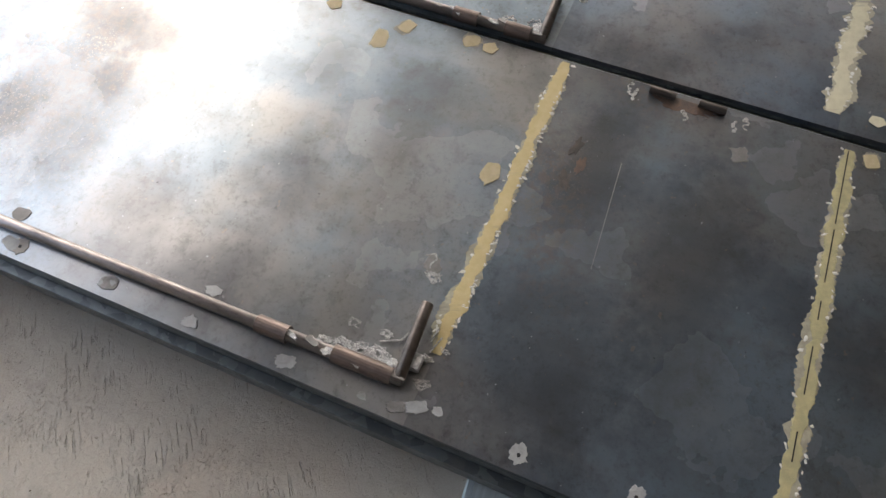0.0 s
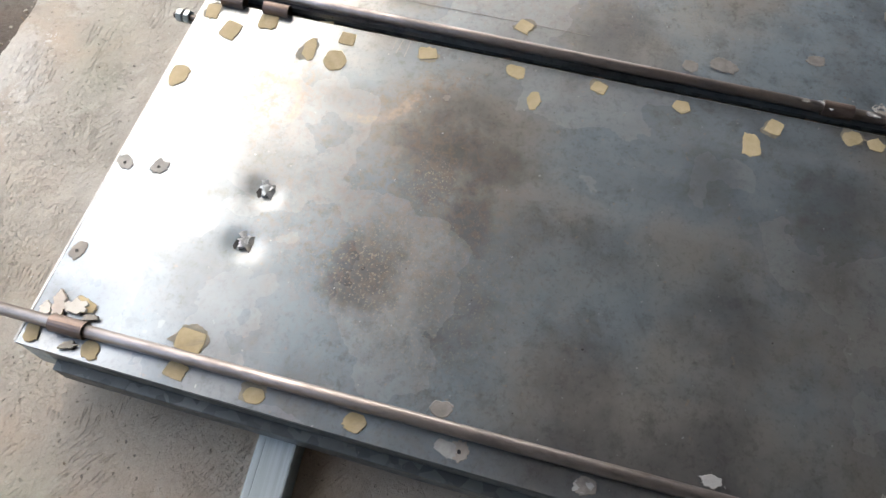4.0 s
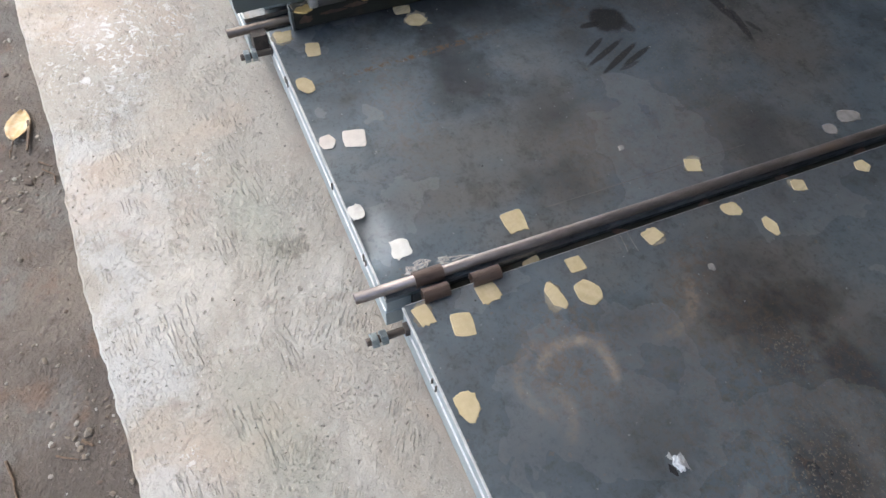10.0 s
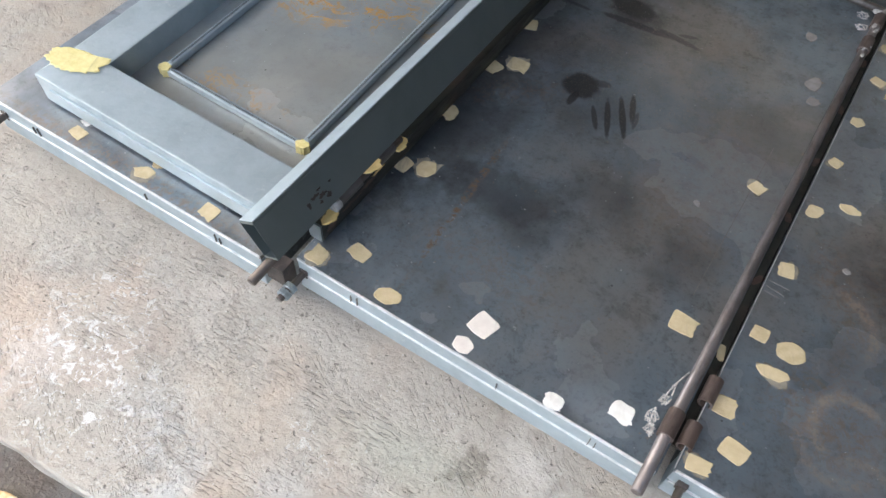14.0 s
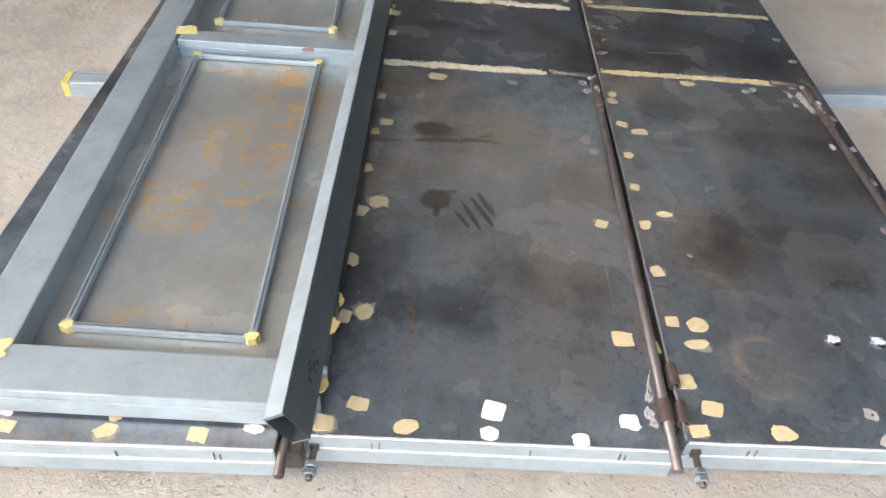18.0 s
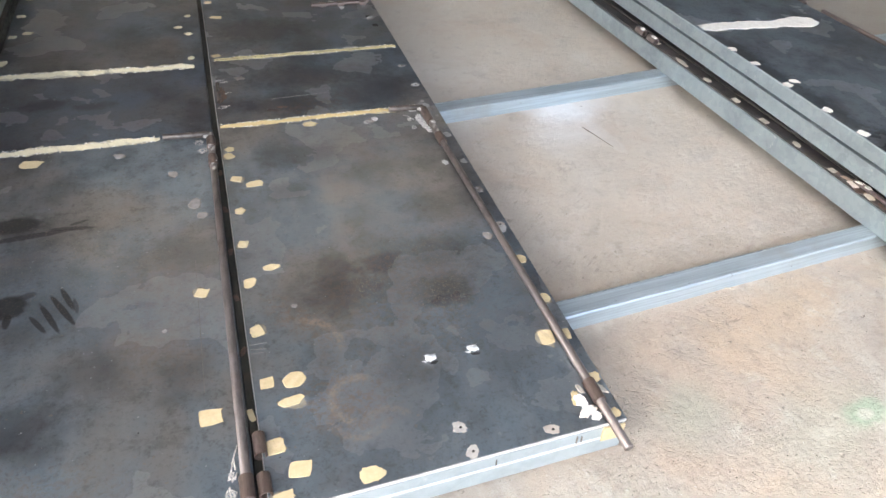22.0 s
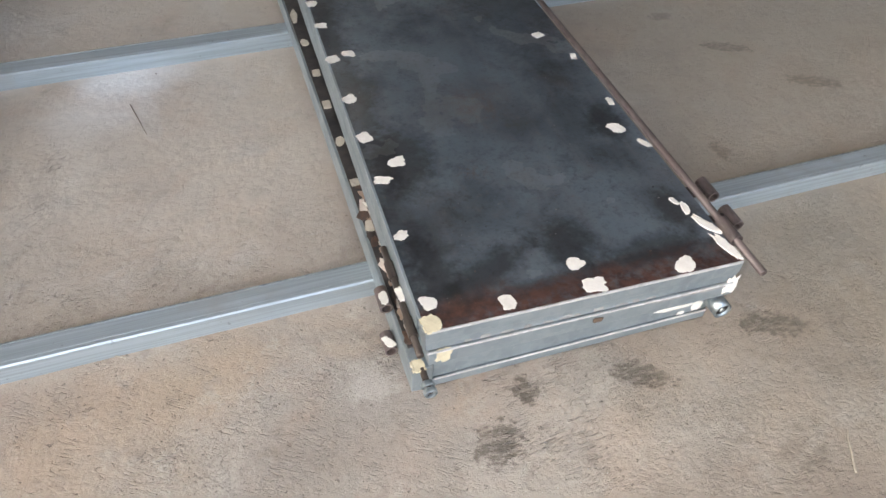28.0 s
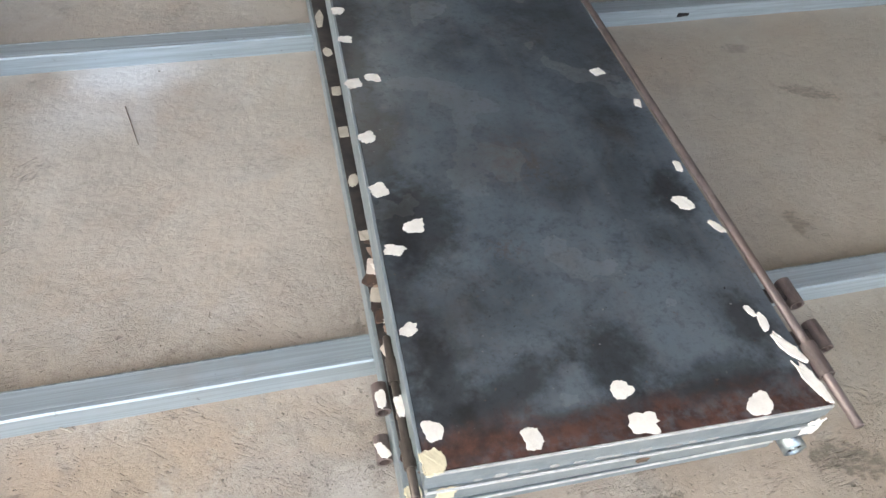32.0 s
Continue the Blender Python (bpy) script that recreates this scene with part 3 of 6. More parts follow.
M_RUSTPLATE = plain("rusty_plate", (0.36, 0.26, 0.20), (0.42, 0.33, 0.265), 14, 0.75, 0.1, 0.002)
M_WALL = plain("grey_render", (0.50, 0.49, 0.47), (0.40, 0.39, 0.37), 3.0, 0.9)
# dark only so the added right wall throws little light back
M_DARKWALL = plain("light_blocking_render", (0.13, 0.12, 0.11), (0.085, 0.08, 0.075), 3.0, 0.9)
# unseen roof tones, chosen for what the gate sheets should reflect
M_ROOF = plain("pale_roof_reflector", (0.44, 0.49, 0.56), (0.36, 0.40, 0.45), 1.2, 0.6, 0.0)
M_ROOF_DARK = plain("dark_roof_backdrop", (0.085, 0.076, 0.068), (0.055, 0.05, 0.045), 1.2, 0.7, 0.0)
M_FILL_PANEL = fibreglass()
M_LEAF = plain("dry_leaf", (0.62, 0.52, 0.36), (0.48, 0.31, 0.13), 30, 0.7)
M_LEAF_PALE = plain("pale_leaf", (0.52, 0.48, 0.42), (0.40, 0.36, 0.30), 40, 0.75)
M_LEAF_GOLD = plain("yellow_leaf", (0.66, 0.42, 0.06), (0.50, 0.27, 0.05), 40, 0.7)
M_TWIG = plain("dry_twig", (0.16, 0.11, 0.075), (0.08, 0.055, 0.04), 90, 0.85)
M_STRAW = plain("pale_stick", (0.46, 0.42, 0.35), (0.34, 0.30, 0.24), 80, 0.7)
M_STONES = island_mix("loose_stones", (0.0, (0.10, 0.075, 0.06)), (0.45, (0.19, 0.155, 0.125)), (0.8, (0.25, 0.225, 0.20)), (1.0, (0.34, 0.325, 0.30)))
M_CHIPS = island_mix("floor_grit", (0.0, (0.08, 0.065, 0.05)), (0.6, (0.20, 0.165, 0.13)), (1.0, (0.42, 0.39, 0.35)))
M_CARTON = plain("crumpled_paper", (0.36, 0.27, 0.19), (0.25, 0.18, 0.125), 18, 0.9)

# ---- building blocks ----
def solid(name, bm, material, smooth=False):
    me = bpy.data.meshes.new(name)
    bmesh.ops.recalc_face_normals(bm, faces=bm.faces)
    bm.to_mesh(me)
    bm.free()
    me.materials.append(material)
    if smooth:
        me.shade_smooth()
    return me


def part(name, bm, material, parent, label="", smooth=False):
    ob = new(name, solid(name, bm, material, smooth))
    ob.parent = parent
    return tagged(ob, label=label)


def thing(name, label, category, group="", kind="", at=None):
    ob = new(name)
    ob.empty_display_size = 0.05
    if at is not None:
        ob.matrix_world = at
    return tagged(ob, label, category, group, kind)


def lone(name, bm, material, label, category, group="", kind="", smooth=False):
    return tagged(new(name, solid(name, bm, material, smooth)), label, category, group, kind)


def prism(points, z0, z1, bevel=0.0):
    """An upright block over a plan outline."""
    bm = bmesh.new()
    low = [bm.verts.new((x, y, z0)) for x, y in points]
    top = [bm.verts.new((x, y, z1)) for x, y in points]
    bm.faces.new(low[::-1]), bm.faces.new(top)
    for i in range(len(points)):
        j = (i + 1) % len(points)
        bm.faces.new((low[i], low[j], top[j], top[i]))
    if bevel:
        bmesh.ops.bevel(bm, geom=list(bm.edges), offset=bevel, segments=2, profile=0.6, affect="EDGES")
    return bm


def block(x0, x1, y0, y1, z0, z1, bevel=0.0015):
    return prism(((x0, y0), (x1, y0), (x1, y1), (x0, y1)), z0, z1, bevel)


def beam(a, b, width, z0, z1, bevel=0.002):
    """A straight bar on the plan from a to b."""
    d = Vector((b[0] - a[0], b[1] - a[1])).normalized() * width / 2
    return prism(((a[0] + d.y, a[1] - d.x), (b[0] + d.y, b[1] - d.x), (b[0] - d.y, b[1] + d.x), (a[0] - d.y, a[1] + d.x)), z0, z1, bevel)


def pipe(a, b, r, hole=0.0, n=20, worn=0.0):
    """A round bar or, with a hole, an open pipe from a to b."""
    a, b = Vector(a), Vector(b)
    turn = (b - a).to_track_quat("Z", "Y").to_matrix()
    bm = bmesh.new()
    rings = []
    if hole:
        path = ((0.0, r), (1.0, r), (1.0, hole), (0.0, hole))
    else:
        e = min(0.0015 / max((b - a).length, 0.004), 0.2)
        path = ((0.0, r * 0.86), (e, r), (1 - e, r), (1.0, r * 0.86))
    for f, q in path:
        ring = []
        for k in range(n):
            w = 2 * math.pi * k / n
            ring.append(bm.verts.new(a.lerp(b, f) + turn @ Vector((q * math.cos(w), q * math.sin(w), 0))))
        rings.append(ring)
    if hole:
        rings.append(rings[0])
    for p, q in zip(rings, rings[1:]):
        for k in range(n):
            bm.faces.new((p[k], p[(k + 1) % n], q[(k + 1) % n], q[k]))
    if not hole:
        bm.faces.new(rings[0][::-1]), bm.faces.new(rings[-1])
    return bm


def box_tube(points, y0, y1, wall=0.0025, lean=0.0):
    """An open box section along y: the outline (x, z) swept from y0 to y1; lean: sideways drift per metre."""
    bm = bmesh.new()
    cx, cz = sum(p[0] for p in points) / len(points), sum(p[1] for p in points) / len(points)
    inner = [(x + wall * (1 if x < cx else -1), z + wall * (1 if z < cz else -1)) for x, z in points]
    def ring(pts, y):
        return [bm.verts.new((x + lean * (y - y0), y, z)) for x, z in pts]
    o0, o1, i1, i0 = ring(points, y0), ring(points, y1), ring(inner, y1), ring(inner, y0)
    n = len(points)
    for p, q in ((o0, o1), (o1, i1), (i1, i0), (i0, o0)):
        for k in range(n):
            bm.faces.new((p[k], p[(k + 1) % n], q[(k + 1) % n], q[k]))
    return bm


def nut(at, way, r, thick):
    bm = pipe(at, Vector(at) + Vector(way) * thick, r, r * 0.52, 6)
    bmesh.ops.bevel(bm, geom=list(bm.edges), offset=0.0008, segments=1, affect="EDGES")
    return bm


def scrap(rng, x, y, w, h, z, turn=None, rag=0.10, thick=0.0005, n=None):
    """A dab of filler: a flat, angular, uneven slab with thinned edges."""
    turn = rng.uniform(-0.45, 0.45) if turn is None else turn
    pts = []
    for sx, sy in ((1, 1), (-1, 1), (-1, -1), (1, -1)):
        cut = rng.choice((0.08, 0.2, 0.45, 0.6))
        pair = [((1 - cut) * sx, sy), (sx, (1 - cut * rng.uniform(0.6, 1.2)) * sy)]
        for px, py in pair if sx * sy < 0 else pair[::-1]:
            pts.append((px * (1 + rng.uniform(-rag, rag)), py * (1 + rng.uniform(-rag, rag))))
    full = []
    for (px, py), (qx, qy) in zip(pts, pts[1:] + pts[:1]):
        full.append((px, py))
        for f in (0.17, 0.33, 0.5, 0.67, 0.83):
            j = 1 + rng.uniform(-0.5, 0.5) * max(rag, 0.06)
            full.append(((px + (qx - px) * f) * j, (py + (qy - py) * f) * j))
    c, s = math.cos(turn), math.sin(turn)
    pts = [(x + px * w / 2 * c - py * h / 2 * s, y + px * w / 2 * s + py * h / 2 * c) for px, py in full]
    bm = bmesh.new()
    rim = [bm.verts.new((*p, z)) for p in pts]
    top = [bm.verts.new((x + (p[0] - x) * 0.95, y + (p[1] - y) * 0.95, z + thick * rng.uniform(0.7, 1.1))) for p in pts]
    bm.faces.new(top)
    for i in range(len(pts)):
        j = (i + 1) % len(pts)
        bm.faces.new((rim[i], rim[j], top[j], top[i]))
    return bm


def blob(rng, x, y, w, h, z, thick=0.0006, rag=0.12, n=30, square=3.0):
    """A dab pressed on with a spatula: a rounded, nicked outline with thin edges."""
    turn, c0 = rng.uniform(-0.5, 0.5), rng.uniform(0, 6.3)
    rim, wander = [], 0.0
    for i in range(n):
        a = 6.2832 * i / n
        c, s = math.cos(a), math.sin(a)
        wander = 0.6 * wander + rng.uniform(-rag, rag) * 0.55
        r = (abs(c) ** square + abs(s) ** square) ** (-1 / square) * (1 + wander + 0.07 * math.sin(2 * a + c0) + 0.05 * math.sin(3 * a - c0))
        if rng.random() < 0.05:
            r *= rng.uniform(1.08, 1.25)
        px, py = c * r * w / 2, s * r * h / 2
        rim.append((x + px * math.cos(turn) - py * math.sin(turn), y + px * math.sin(turn) + py * math.cos(turn)))
    bm = bmesh.new()
    low = [bm.verts.new((*p, z)) for p in rim]
    top = [bm.verts.new((x + (p[0] - x) * 0.93, y + (p[1] - y) * 0.93, z + thick * (rng.uniform(0.6, 1.1) if thick < 0.002 else rng.uniform(0.92, 1.0)))) for p in rim]
    bm.faces.new(top)
    for i in range(n):
        j = (i + 1) % n
        bm.faces.new((low[i], low[j], top[j], top[i]))
    return bm


def slab_dab(rng, x, y, w, h, z, thick=0.0007):
    """A dab scraped on with a straight spatula: four to six uneven corners, one side often frayed."""
    n = rng.choice((4, 4, 4, 5, 6))
    turn, off = rng.uniform(-0.35, 0.35), math.pi / n if n != 5 else 0.3
    corners = []
    for i in range(n):
        a = 6.2832 * i / n + off + rng.uniform(-0.12, 0.12)
        r = rng.uniform(0.95, 1.09) * (1.24 if n == 4 else 1.06) / 2
        corners.append((math.cos(a) * r * w, math.sin(a) * r * h))
    frayed, rim = rng.randrange(n + 2), []
    for i in range(n):
        (ax, ay), (bx, by) = corners[i], corners[(i + 1) % n]
        for u in (0.06, 0.22, 0.40, 0.58, 0.76, 0.94):
            g = rng.uniform(-0.014, 0.014) + (rng.uniform(-0.05, 0.09) if i == frayed else 0.0) + 0.03 * math.sin(math.pi * u)
            px, py = (ax + (bx - ax) * u) * (1 + 2 * g), (ay + (by - ay) * u) * (1 + 2 * g)
            rim.append((x + px * math.cos(turn) - py * math.sin(turn), y + px * math.sin(turn) + py * math.cos(turn)))
    bm = bmesh.new()
    low = [bm.verts.new((*p, z)) for p in rim]
    top = [bm.verts.new((x + (p[0] - x) * 0.95, y + (p[1] - y) * 0.95, z + thick * rng.uniform(0.7, 1.1))) for p in rim]
    bm.faces.new(top)
    for i in range(len(rim)):
        j = (i + 1) % len(rim)
        bm.faces.new((low[i], low[j], top[j], top[i]))
    return bm


def dabs(parent, rows, material, z, seed, name="filler_patch", label="", size=0.86, rag=0.10):
    """rows of x, y, width, depth."""
    rng = random.Random(seed)
    for k, (x, y, w, h) in enumerate(rows):
        if material in (M_YELLOW, M_CREAM, M_PINK) and k % 4 != 2:
            bm = slab_dab(rng, x, y, w * size, h * size, z + 0.0003)
        else:
            bm = blob(rng, x, y, w * size, h * size, z + 0.0003, 0.0006, rag * 1.2, 34, rng.choice((2.6, 3.5, 5.0)))
        dab = part(name, bm, material, parent, label)
        if k % 3 == 1 and material in (M_YELLOW, M_CREAM):
            wipe = blob(rng, x + rng.uniform(-0.005, 0.005), y + rng.uniform(-0.005, 0.005), w * size * 1.10, h * size * 1.10, z, 0.0002, rag * 2.2, 34, 3.0)
            part("scraped_edge", wipe, M_WIPE, dab, "thin grey scraped filler round the dab")


def bead_line(rng, points, z, r=0.0012, gap=0.0016):
    """A thin rippled cord of weld or filler along a bent line on the plan."""
    bm = bmesh.new()
    for (ax, ay), (bx, by) in zip(points, points[1:]):
        n = max(2, int(math.hypot(bx - ax, by - ay) / gap))
        for k in range(n):
            x, y = ax + (bx - ax) * k / n + rng.uniform(-0.3, 0.3) * r, ay + (by - ay) * k / n + rng.uniform(-0.3, 0.3) * r
            q = r * rng.uniform(0.7, 1.25)
            bmesh.ops.create_icosphere(bm, subdivisions=1, radius=q, matrix=Matrix.Translation((x, y, z)) @ Matrix.Diagonal((1.2, 1.2, 0.7, 1)))
    return bm


def scribble(rng, x, y, size, z, turns=5, r=0.0010):
    """White loops rubbed every which way round a weld."""
    pts, a = [], rng.uniform(0, 6.3)
    for k in range(turns * 5):
        a += rng.uniform(0.9, 2.2)
        q = size * rng.uniform(0.15, 0.62)
        pts.append((x + q * math.cos(a) * 0.75, y + q * math.sin(a)))
    return bead_line(rng, pts, z, r, 0.0021)


def tongue(rng, x, y, z, w, d, h):
    """A ragged lip of torn sheet that curls up from its root behind a hole."""
    bm = bmesh.new()
    nu, nv = 9, 5
    jag = [rng.uniform(0.55, 1.0) * (1 - 0.7 * abs(2 * i / nu - 1) ** 2) for i in range(nu + 1)]
    rows = []
    for j in range(nv + 1):
        v = j / nv
        rows.append([bm.verts.new((x + w * (i / nu - 0.5) * (1 - 0.35 * v) + rng.uniform(-0.0006, 0.0006),
                                   y + d * (1 - v * jag[i]) - d * 0.25,
                                   z + h * math.sin(v * jag[i] * 2.0) + rng.uniform(-0.0005, 0.0005))) for i in range(nu + 1)])
    under = [[bm.verts.new((v.co.x, v.co.y + 0.0004, v.co.z - 0.0009)) for v in row] for row in rows]
    for p, q, lp, lq in zip(rows, rows[1:], under, under[1:]):
        for i in range(nu):
            bm.faces.new((p[i], p[i + 1], q[i + 1], q[i]))
            bm.faces.new((lp[i], lq[i], lq[i + 1], lp[i + 1]))
        for i in (0, nu):
            bm.faces.new((p[i], q[i], lq[i], lp[i]))
    for up, low in ((rows[0], under[0]), (rows[-1], under[-1])):
        for i in range(nu):
            bm.faces.new((up[i], up[i + 1], low[i + 1], low[i]))
    bmesh.ops.recalc_face_normals(bm, faces=bm.faces)
    return bm


def ragged_strip(rng, x0, x1, y, width, z, thick, slope=0.0, rag=0.25, step=0.006):
    """A smear of filler along x with torn edges."""
    bm = bmesh.new()
    n = max(4, int(abs(x1 - x0) / step))
    rows, drift_a, drift_b = [], 0.0, 0.0
    for k in range(n + 1):
        x = x0 + (x1 - x0) * k / n
        drift_a, drift_b = 0.88 * drift_a + rng.uniform(-rag, rag) * 0.6, 0.88 * drift_b + rng.uniform(-rag, rag) * 0.6
        taper = min(1.0, 0.6 + 6 * min(k, n - k) / n)
        lo, hi = -width / 2 * max(0.3, 1 + drift_a) * taper, width / 2 * max(0.3, 1 + drift_b) * taper
        c = y + slope * (x - x0)
        rows.append([bm.verts.new((x, c + lo, z)), bm.verts.new((x, c + lo * 0.88, z + thick)), bm.verts.new((x, c + hi * 0.88, z + thick)), bm.verts.new((x, c + hi, z))])
    for p, q in zip(rows, rows[1:]):
        for k in range(3):
            bm.faces.new((p[k], p[k + 1], q[k + 1], q[k]))
    return bm


def flakes(rng, x0, x1, y, spread, z, count, size, slope=0.0):
    """Torn flakes of filler left along both sides of a seam, in one mesh."""
    bm = bmesh.new()
    for k in range(count):
        x = rng.uniform(x0, x1)
        cy = y + slope * (x - x0) + rng.choice((-1, 1, 1)) * spread * rng.uniform(0.7, 1.25)
        turn, w, h = rng.uniform(0, 6.3), size * rng.uniform(0.5, 1.5), size * rng.uniform(0.3, 0.8)
        rim = []
        for i in range(9):
            a, r = 6.283 * i / 9, rng.uniform(0.55, 1.15)
            px, py = w * r * math.cos(a), h * r * math.sin(a)
            rim.append(bm.verts.new((x + px * math.cos(turn) - py * math.sin(turn), cy + px * math.sin(turn) + py * math.cos(turn), z + 0.0001 * (k % 5))))
        tip = bm.verts.new((x, cy, z + 0.0009))
        for i in range(9):
            bm.faces.new((rim[i], rim[(i + 1) % 9], tip))
    return bm


def front_smear(rng, x0, x1, z0, z1, y, thick=0.0012, rag=0.3):
    """Filler smeared on an upright end face, with a torn outline."""
    cx, cz, n = (x0 + x1) / 2, (z0 + z1) / 2, 22
    bm = bmesh.new()
    rim = []
    for i in range(n):
        a = 6.283 * i / n
        c, s = math.cos(a), math.sin(a)
        r = (abs(c) ** 4 + abs(s) ** 4) ** -0.25 * (1 + rng.uniform(-rag, rag * 0.4))
        rim.append((cx + c * r * (x1 - x0) / 2, cz + s * r * (z1 - z0) / 2))
    low = [bm.verts.new((px, y, pz)) for px, pz in rim]
    top = [bm.verts.new((cx + (px - cx) * 0.93, y - thick, cz + (pz - cz) * 0.93)) for px, pz in rim]
    bm.faces.new(top)
    for i in range(n):
        j = (i + 1) % n
        bm.faces.new((low[i], low[j], top[j], top[i]))
    return bm


def squiggle(rng, x, y, size, z, n=70, r=0.0009, turn=0.0):
    """Spatter and scribbled beads of weld: small loops that wander."""
    bm = bmesh.new()
    px, py, a, bend = x - size / 2, y, 0.0, 0.6
    for k in range(n):
        if k % 9 == 0:
            bend = rng.choice((-0.9, -0.5, 0.4, 0.8))
        a += bend + rng.uniform(-0.2, 0.2)
        px += size / n * (0.9 + 2.6 * math.cos(a)) * 0.8
        py += size / n * math.sin(a) * 2.6
        q = r * rng.uniform(0.8, 1.8)
        bmesh.ops.create_icosphere(bm, subdivisions=1, radius=q, matrix=Matrix.Translation((px, py, z)) @ Matrix.Diagonal((1.6, 1.6, 0.6, 1)))
    if turn:
        bmesh.ops.rotate(bm, verts=bm.verts, cent=(x, y, z), matrix=Matrix.Rotation(radians(turn), 3, "Z"))
    return bm


def sheet_mesh(points, z0, z1, dents=(), cuts=28):
    """Thin plate with a gently uneven face; dents are x, y, radius, depth."""
    (ax, ay), (bx, by), (cx, cy), (dx, dy) = points
    bm = bmesh.new()
    nu, nv = cuts, cuts * 3
    grid = []
    for j in range(nv + 1):
        row = []
        for i in range(nu + 1):
            u, v = i / nu, j / nv
            x = (ax * (1 - u) + bx * u) * (1 - v) + (dx * (1 - u) + cx * u) * v
            y = (ay * (1 - u) + by * u) * (1 - v) + (dy * (1 - u) + cy * u) * v
            inside = min(1.0, 8 * min(u, 1 - u, 4 * v, 4 * (1 - v)))
            z = z1 + 0.0014 * inside * noise.noise(Vector((x * 3.1, y * 2.3, z1)))
            for px, py, r, deep in dents:
                q = math.hypot(x - px, y - py) / r
                if q < 1:
                    z -= deep * (1 - q * q) ** 2
            row.append(bm.verts.new((x, y, z)))
        grid.append(row)
    for p, q in zip(grid, grid[1:]):
        for i in range(nu):
            bm.faces.new((p[i], p[i + 1], q[i + 1], q[i]))
    rim = [grid[0][i] for i in range(nu)] + [r[nu] for r in grid[:-1]] + [grid[-1][i] for i in range(nu, 0, -1)] + [r[0] for r in grid[:0:-1]]
    rim = [bm.verts.new(v.co) for v in rim]
    low = [bm.verts.new((v.co.x, v.co.y, z0)) for v in rim]
    for i in range(len(rim)):
        j = (i + 1) % len(rim)
        bm.faces.new((low[i], low[j], rim[j], rim[i]))
    bm.normal_update()
    for f in bm.faces:
        f.smooth = abs(f.normal.z) > 0.5
    return bm


# ---- the setting ----
def slab_edge(x):
    return -0.874 + 0.067 * x


def make_floor():
    """The workshop's slab, with a worn edge and a drop to the earth outside."""
    bm = bmesh.new()
    xs = [-7.0, -5, -3.5, -2.5, -2.0]
    xs += [-2.0 + 0.012 * k for k in range(1, 460)] + [4.2, 5.5, 7, 9.0]
    far = [bm.verts.new((x, 9.0, 0)) for x in xs]
    back, lip, foot, base = [], [], [], []
    for x in xs:
        w = 0.004 * noise.noise(Vector((x * 9, 0, 3))) + 0.008 * noise.noise(Vector((x * 2.3, 1, 3))) + 0.004 * noise.noise(Vector((x * 40, 1, 3)))
        y = slab_edge(x) + w
        back.append(bm.verts.new((x, y + 0.0035 + 0.002 * noise.noise(Vector((x * 30, 2, 0))), 0)))
        lip.append(bm.verts.new((x, y, -0.004 - 0.005 * abs(noise.noise(Vector((x * 22, 5, 0)))))))
        foot.append(bm.verts.new((x, y - 0.004 + 0.012 * noise.noise(Vector((x * 14, 8, 0))), -0.06)))
        base.append(bm.verts.new((x, y + 0.01, -0.2)))
    for a, b in ((far, back), (back, lip), (lip, foot), (foot, base)):
        for k in range(len(xs) - 1):
            bm.faces.new((a[k], a[k + 1], b[k + 1], b[k]))
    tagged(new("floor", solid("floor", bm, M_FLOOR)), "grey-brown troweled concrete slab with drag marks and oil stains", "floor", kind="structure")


def drain_edge(x):
    return -1.16 + 0.085 * max(-6.0, min(8.0, x))


def earth(x, y):
    """Height of the bare earth."""
    v = Vector((x, y, 0))
    return -0.125 + 0.018 * noise.noise(v * 1.3) + 0.010 * noise.noise(v * 5) + 0.004 * noise.noise(v * 14)


def make_ground():
    """Bare earth with a narrow, deep drain that runs beside the slab."""
    bm = bmesh.new()
    xs = [-400, -60, -12, -6, -4] + [-3 + 0.05 * k for k in range(150)] + [6, 9, 15, 60, 400]
    cross = [(-400, 0), (-60, 0), (-12, 0), (-5, 0), (-3, 0), (-1.5, 0), (-0.8, 0), (-0.4, 0), (-0.20, 0), (-0.13, 0), (-0.12, -0.45), (-0.01, -0.45), (0.0, -0.012), (0.012, 0)]
    cross += [(0.05 * k, 0) for k in range(1, 14)] + [(1.2, 0), (12, 0), (60, 0), (400, 0)]
    rows = []
    for off, drop in cross:
        row = []
        for x in xs:
            y = drain_edge(x) + off
            if -0.14 < off < 0.02:
                y += 0.012 * noise.noise(Vector((x * 6, 4, off))) + 0.005 * noise.noise(Vector((x * 25, 4, off)))
            z = earth(x, y) if abs(x) < 9 and -5 < y < -0.5 else -0.16
            row.append(bm.verts.new((x, y, z + drop)))
        rows.append(row)
    for p, q in zip(rows, rows[1:]):
        for k in range(len(xs) - 1):
            bm.faces.new((p[k], p[k + 1], q[k + 1], q[k]))
    ob = new("ground", solid("ground", bm, M_DIRT))
    tagged(ob, "bare brown earth with a narrow dark drain, strewn with stones", "ground", kind="structure")


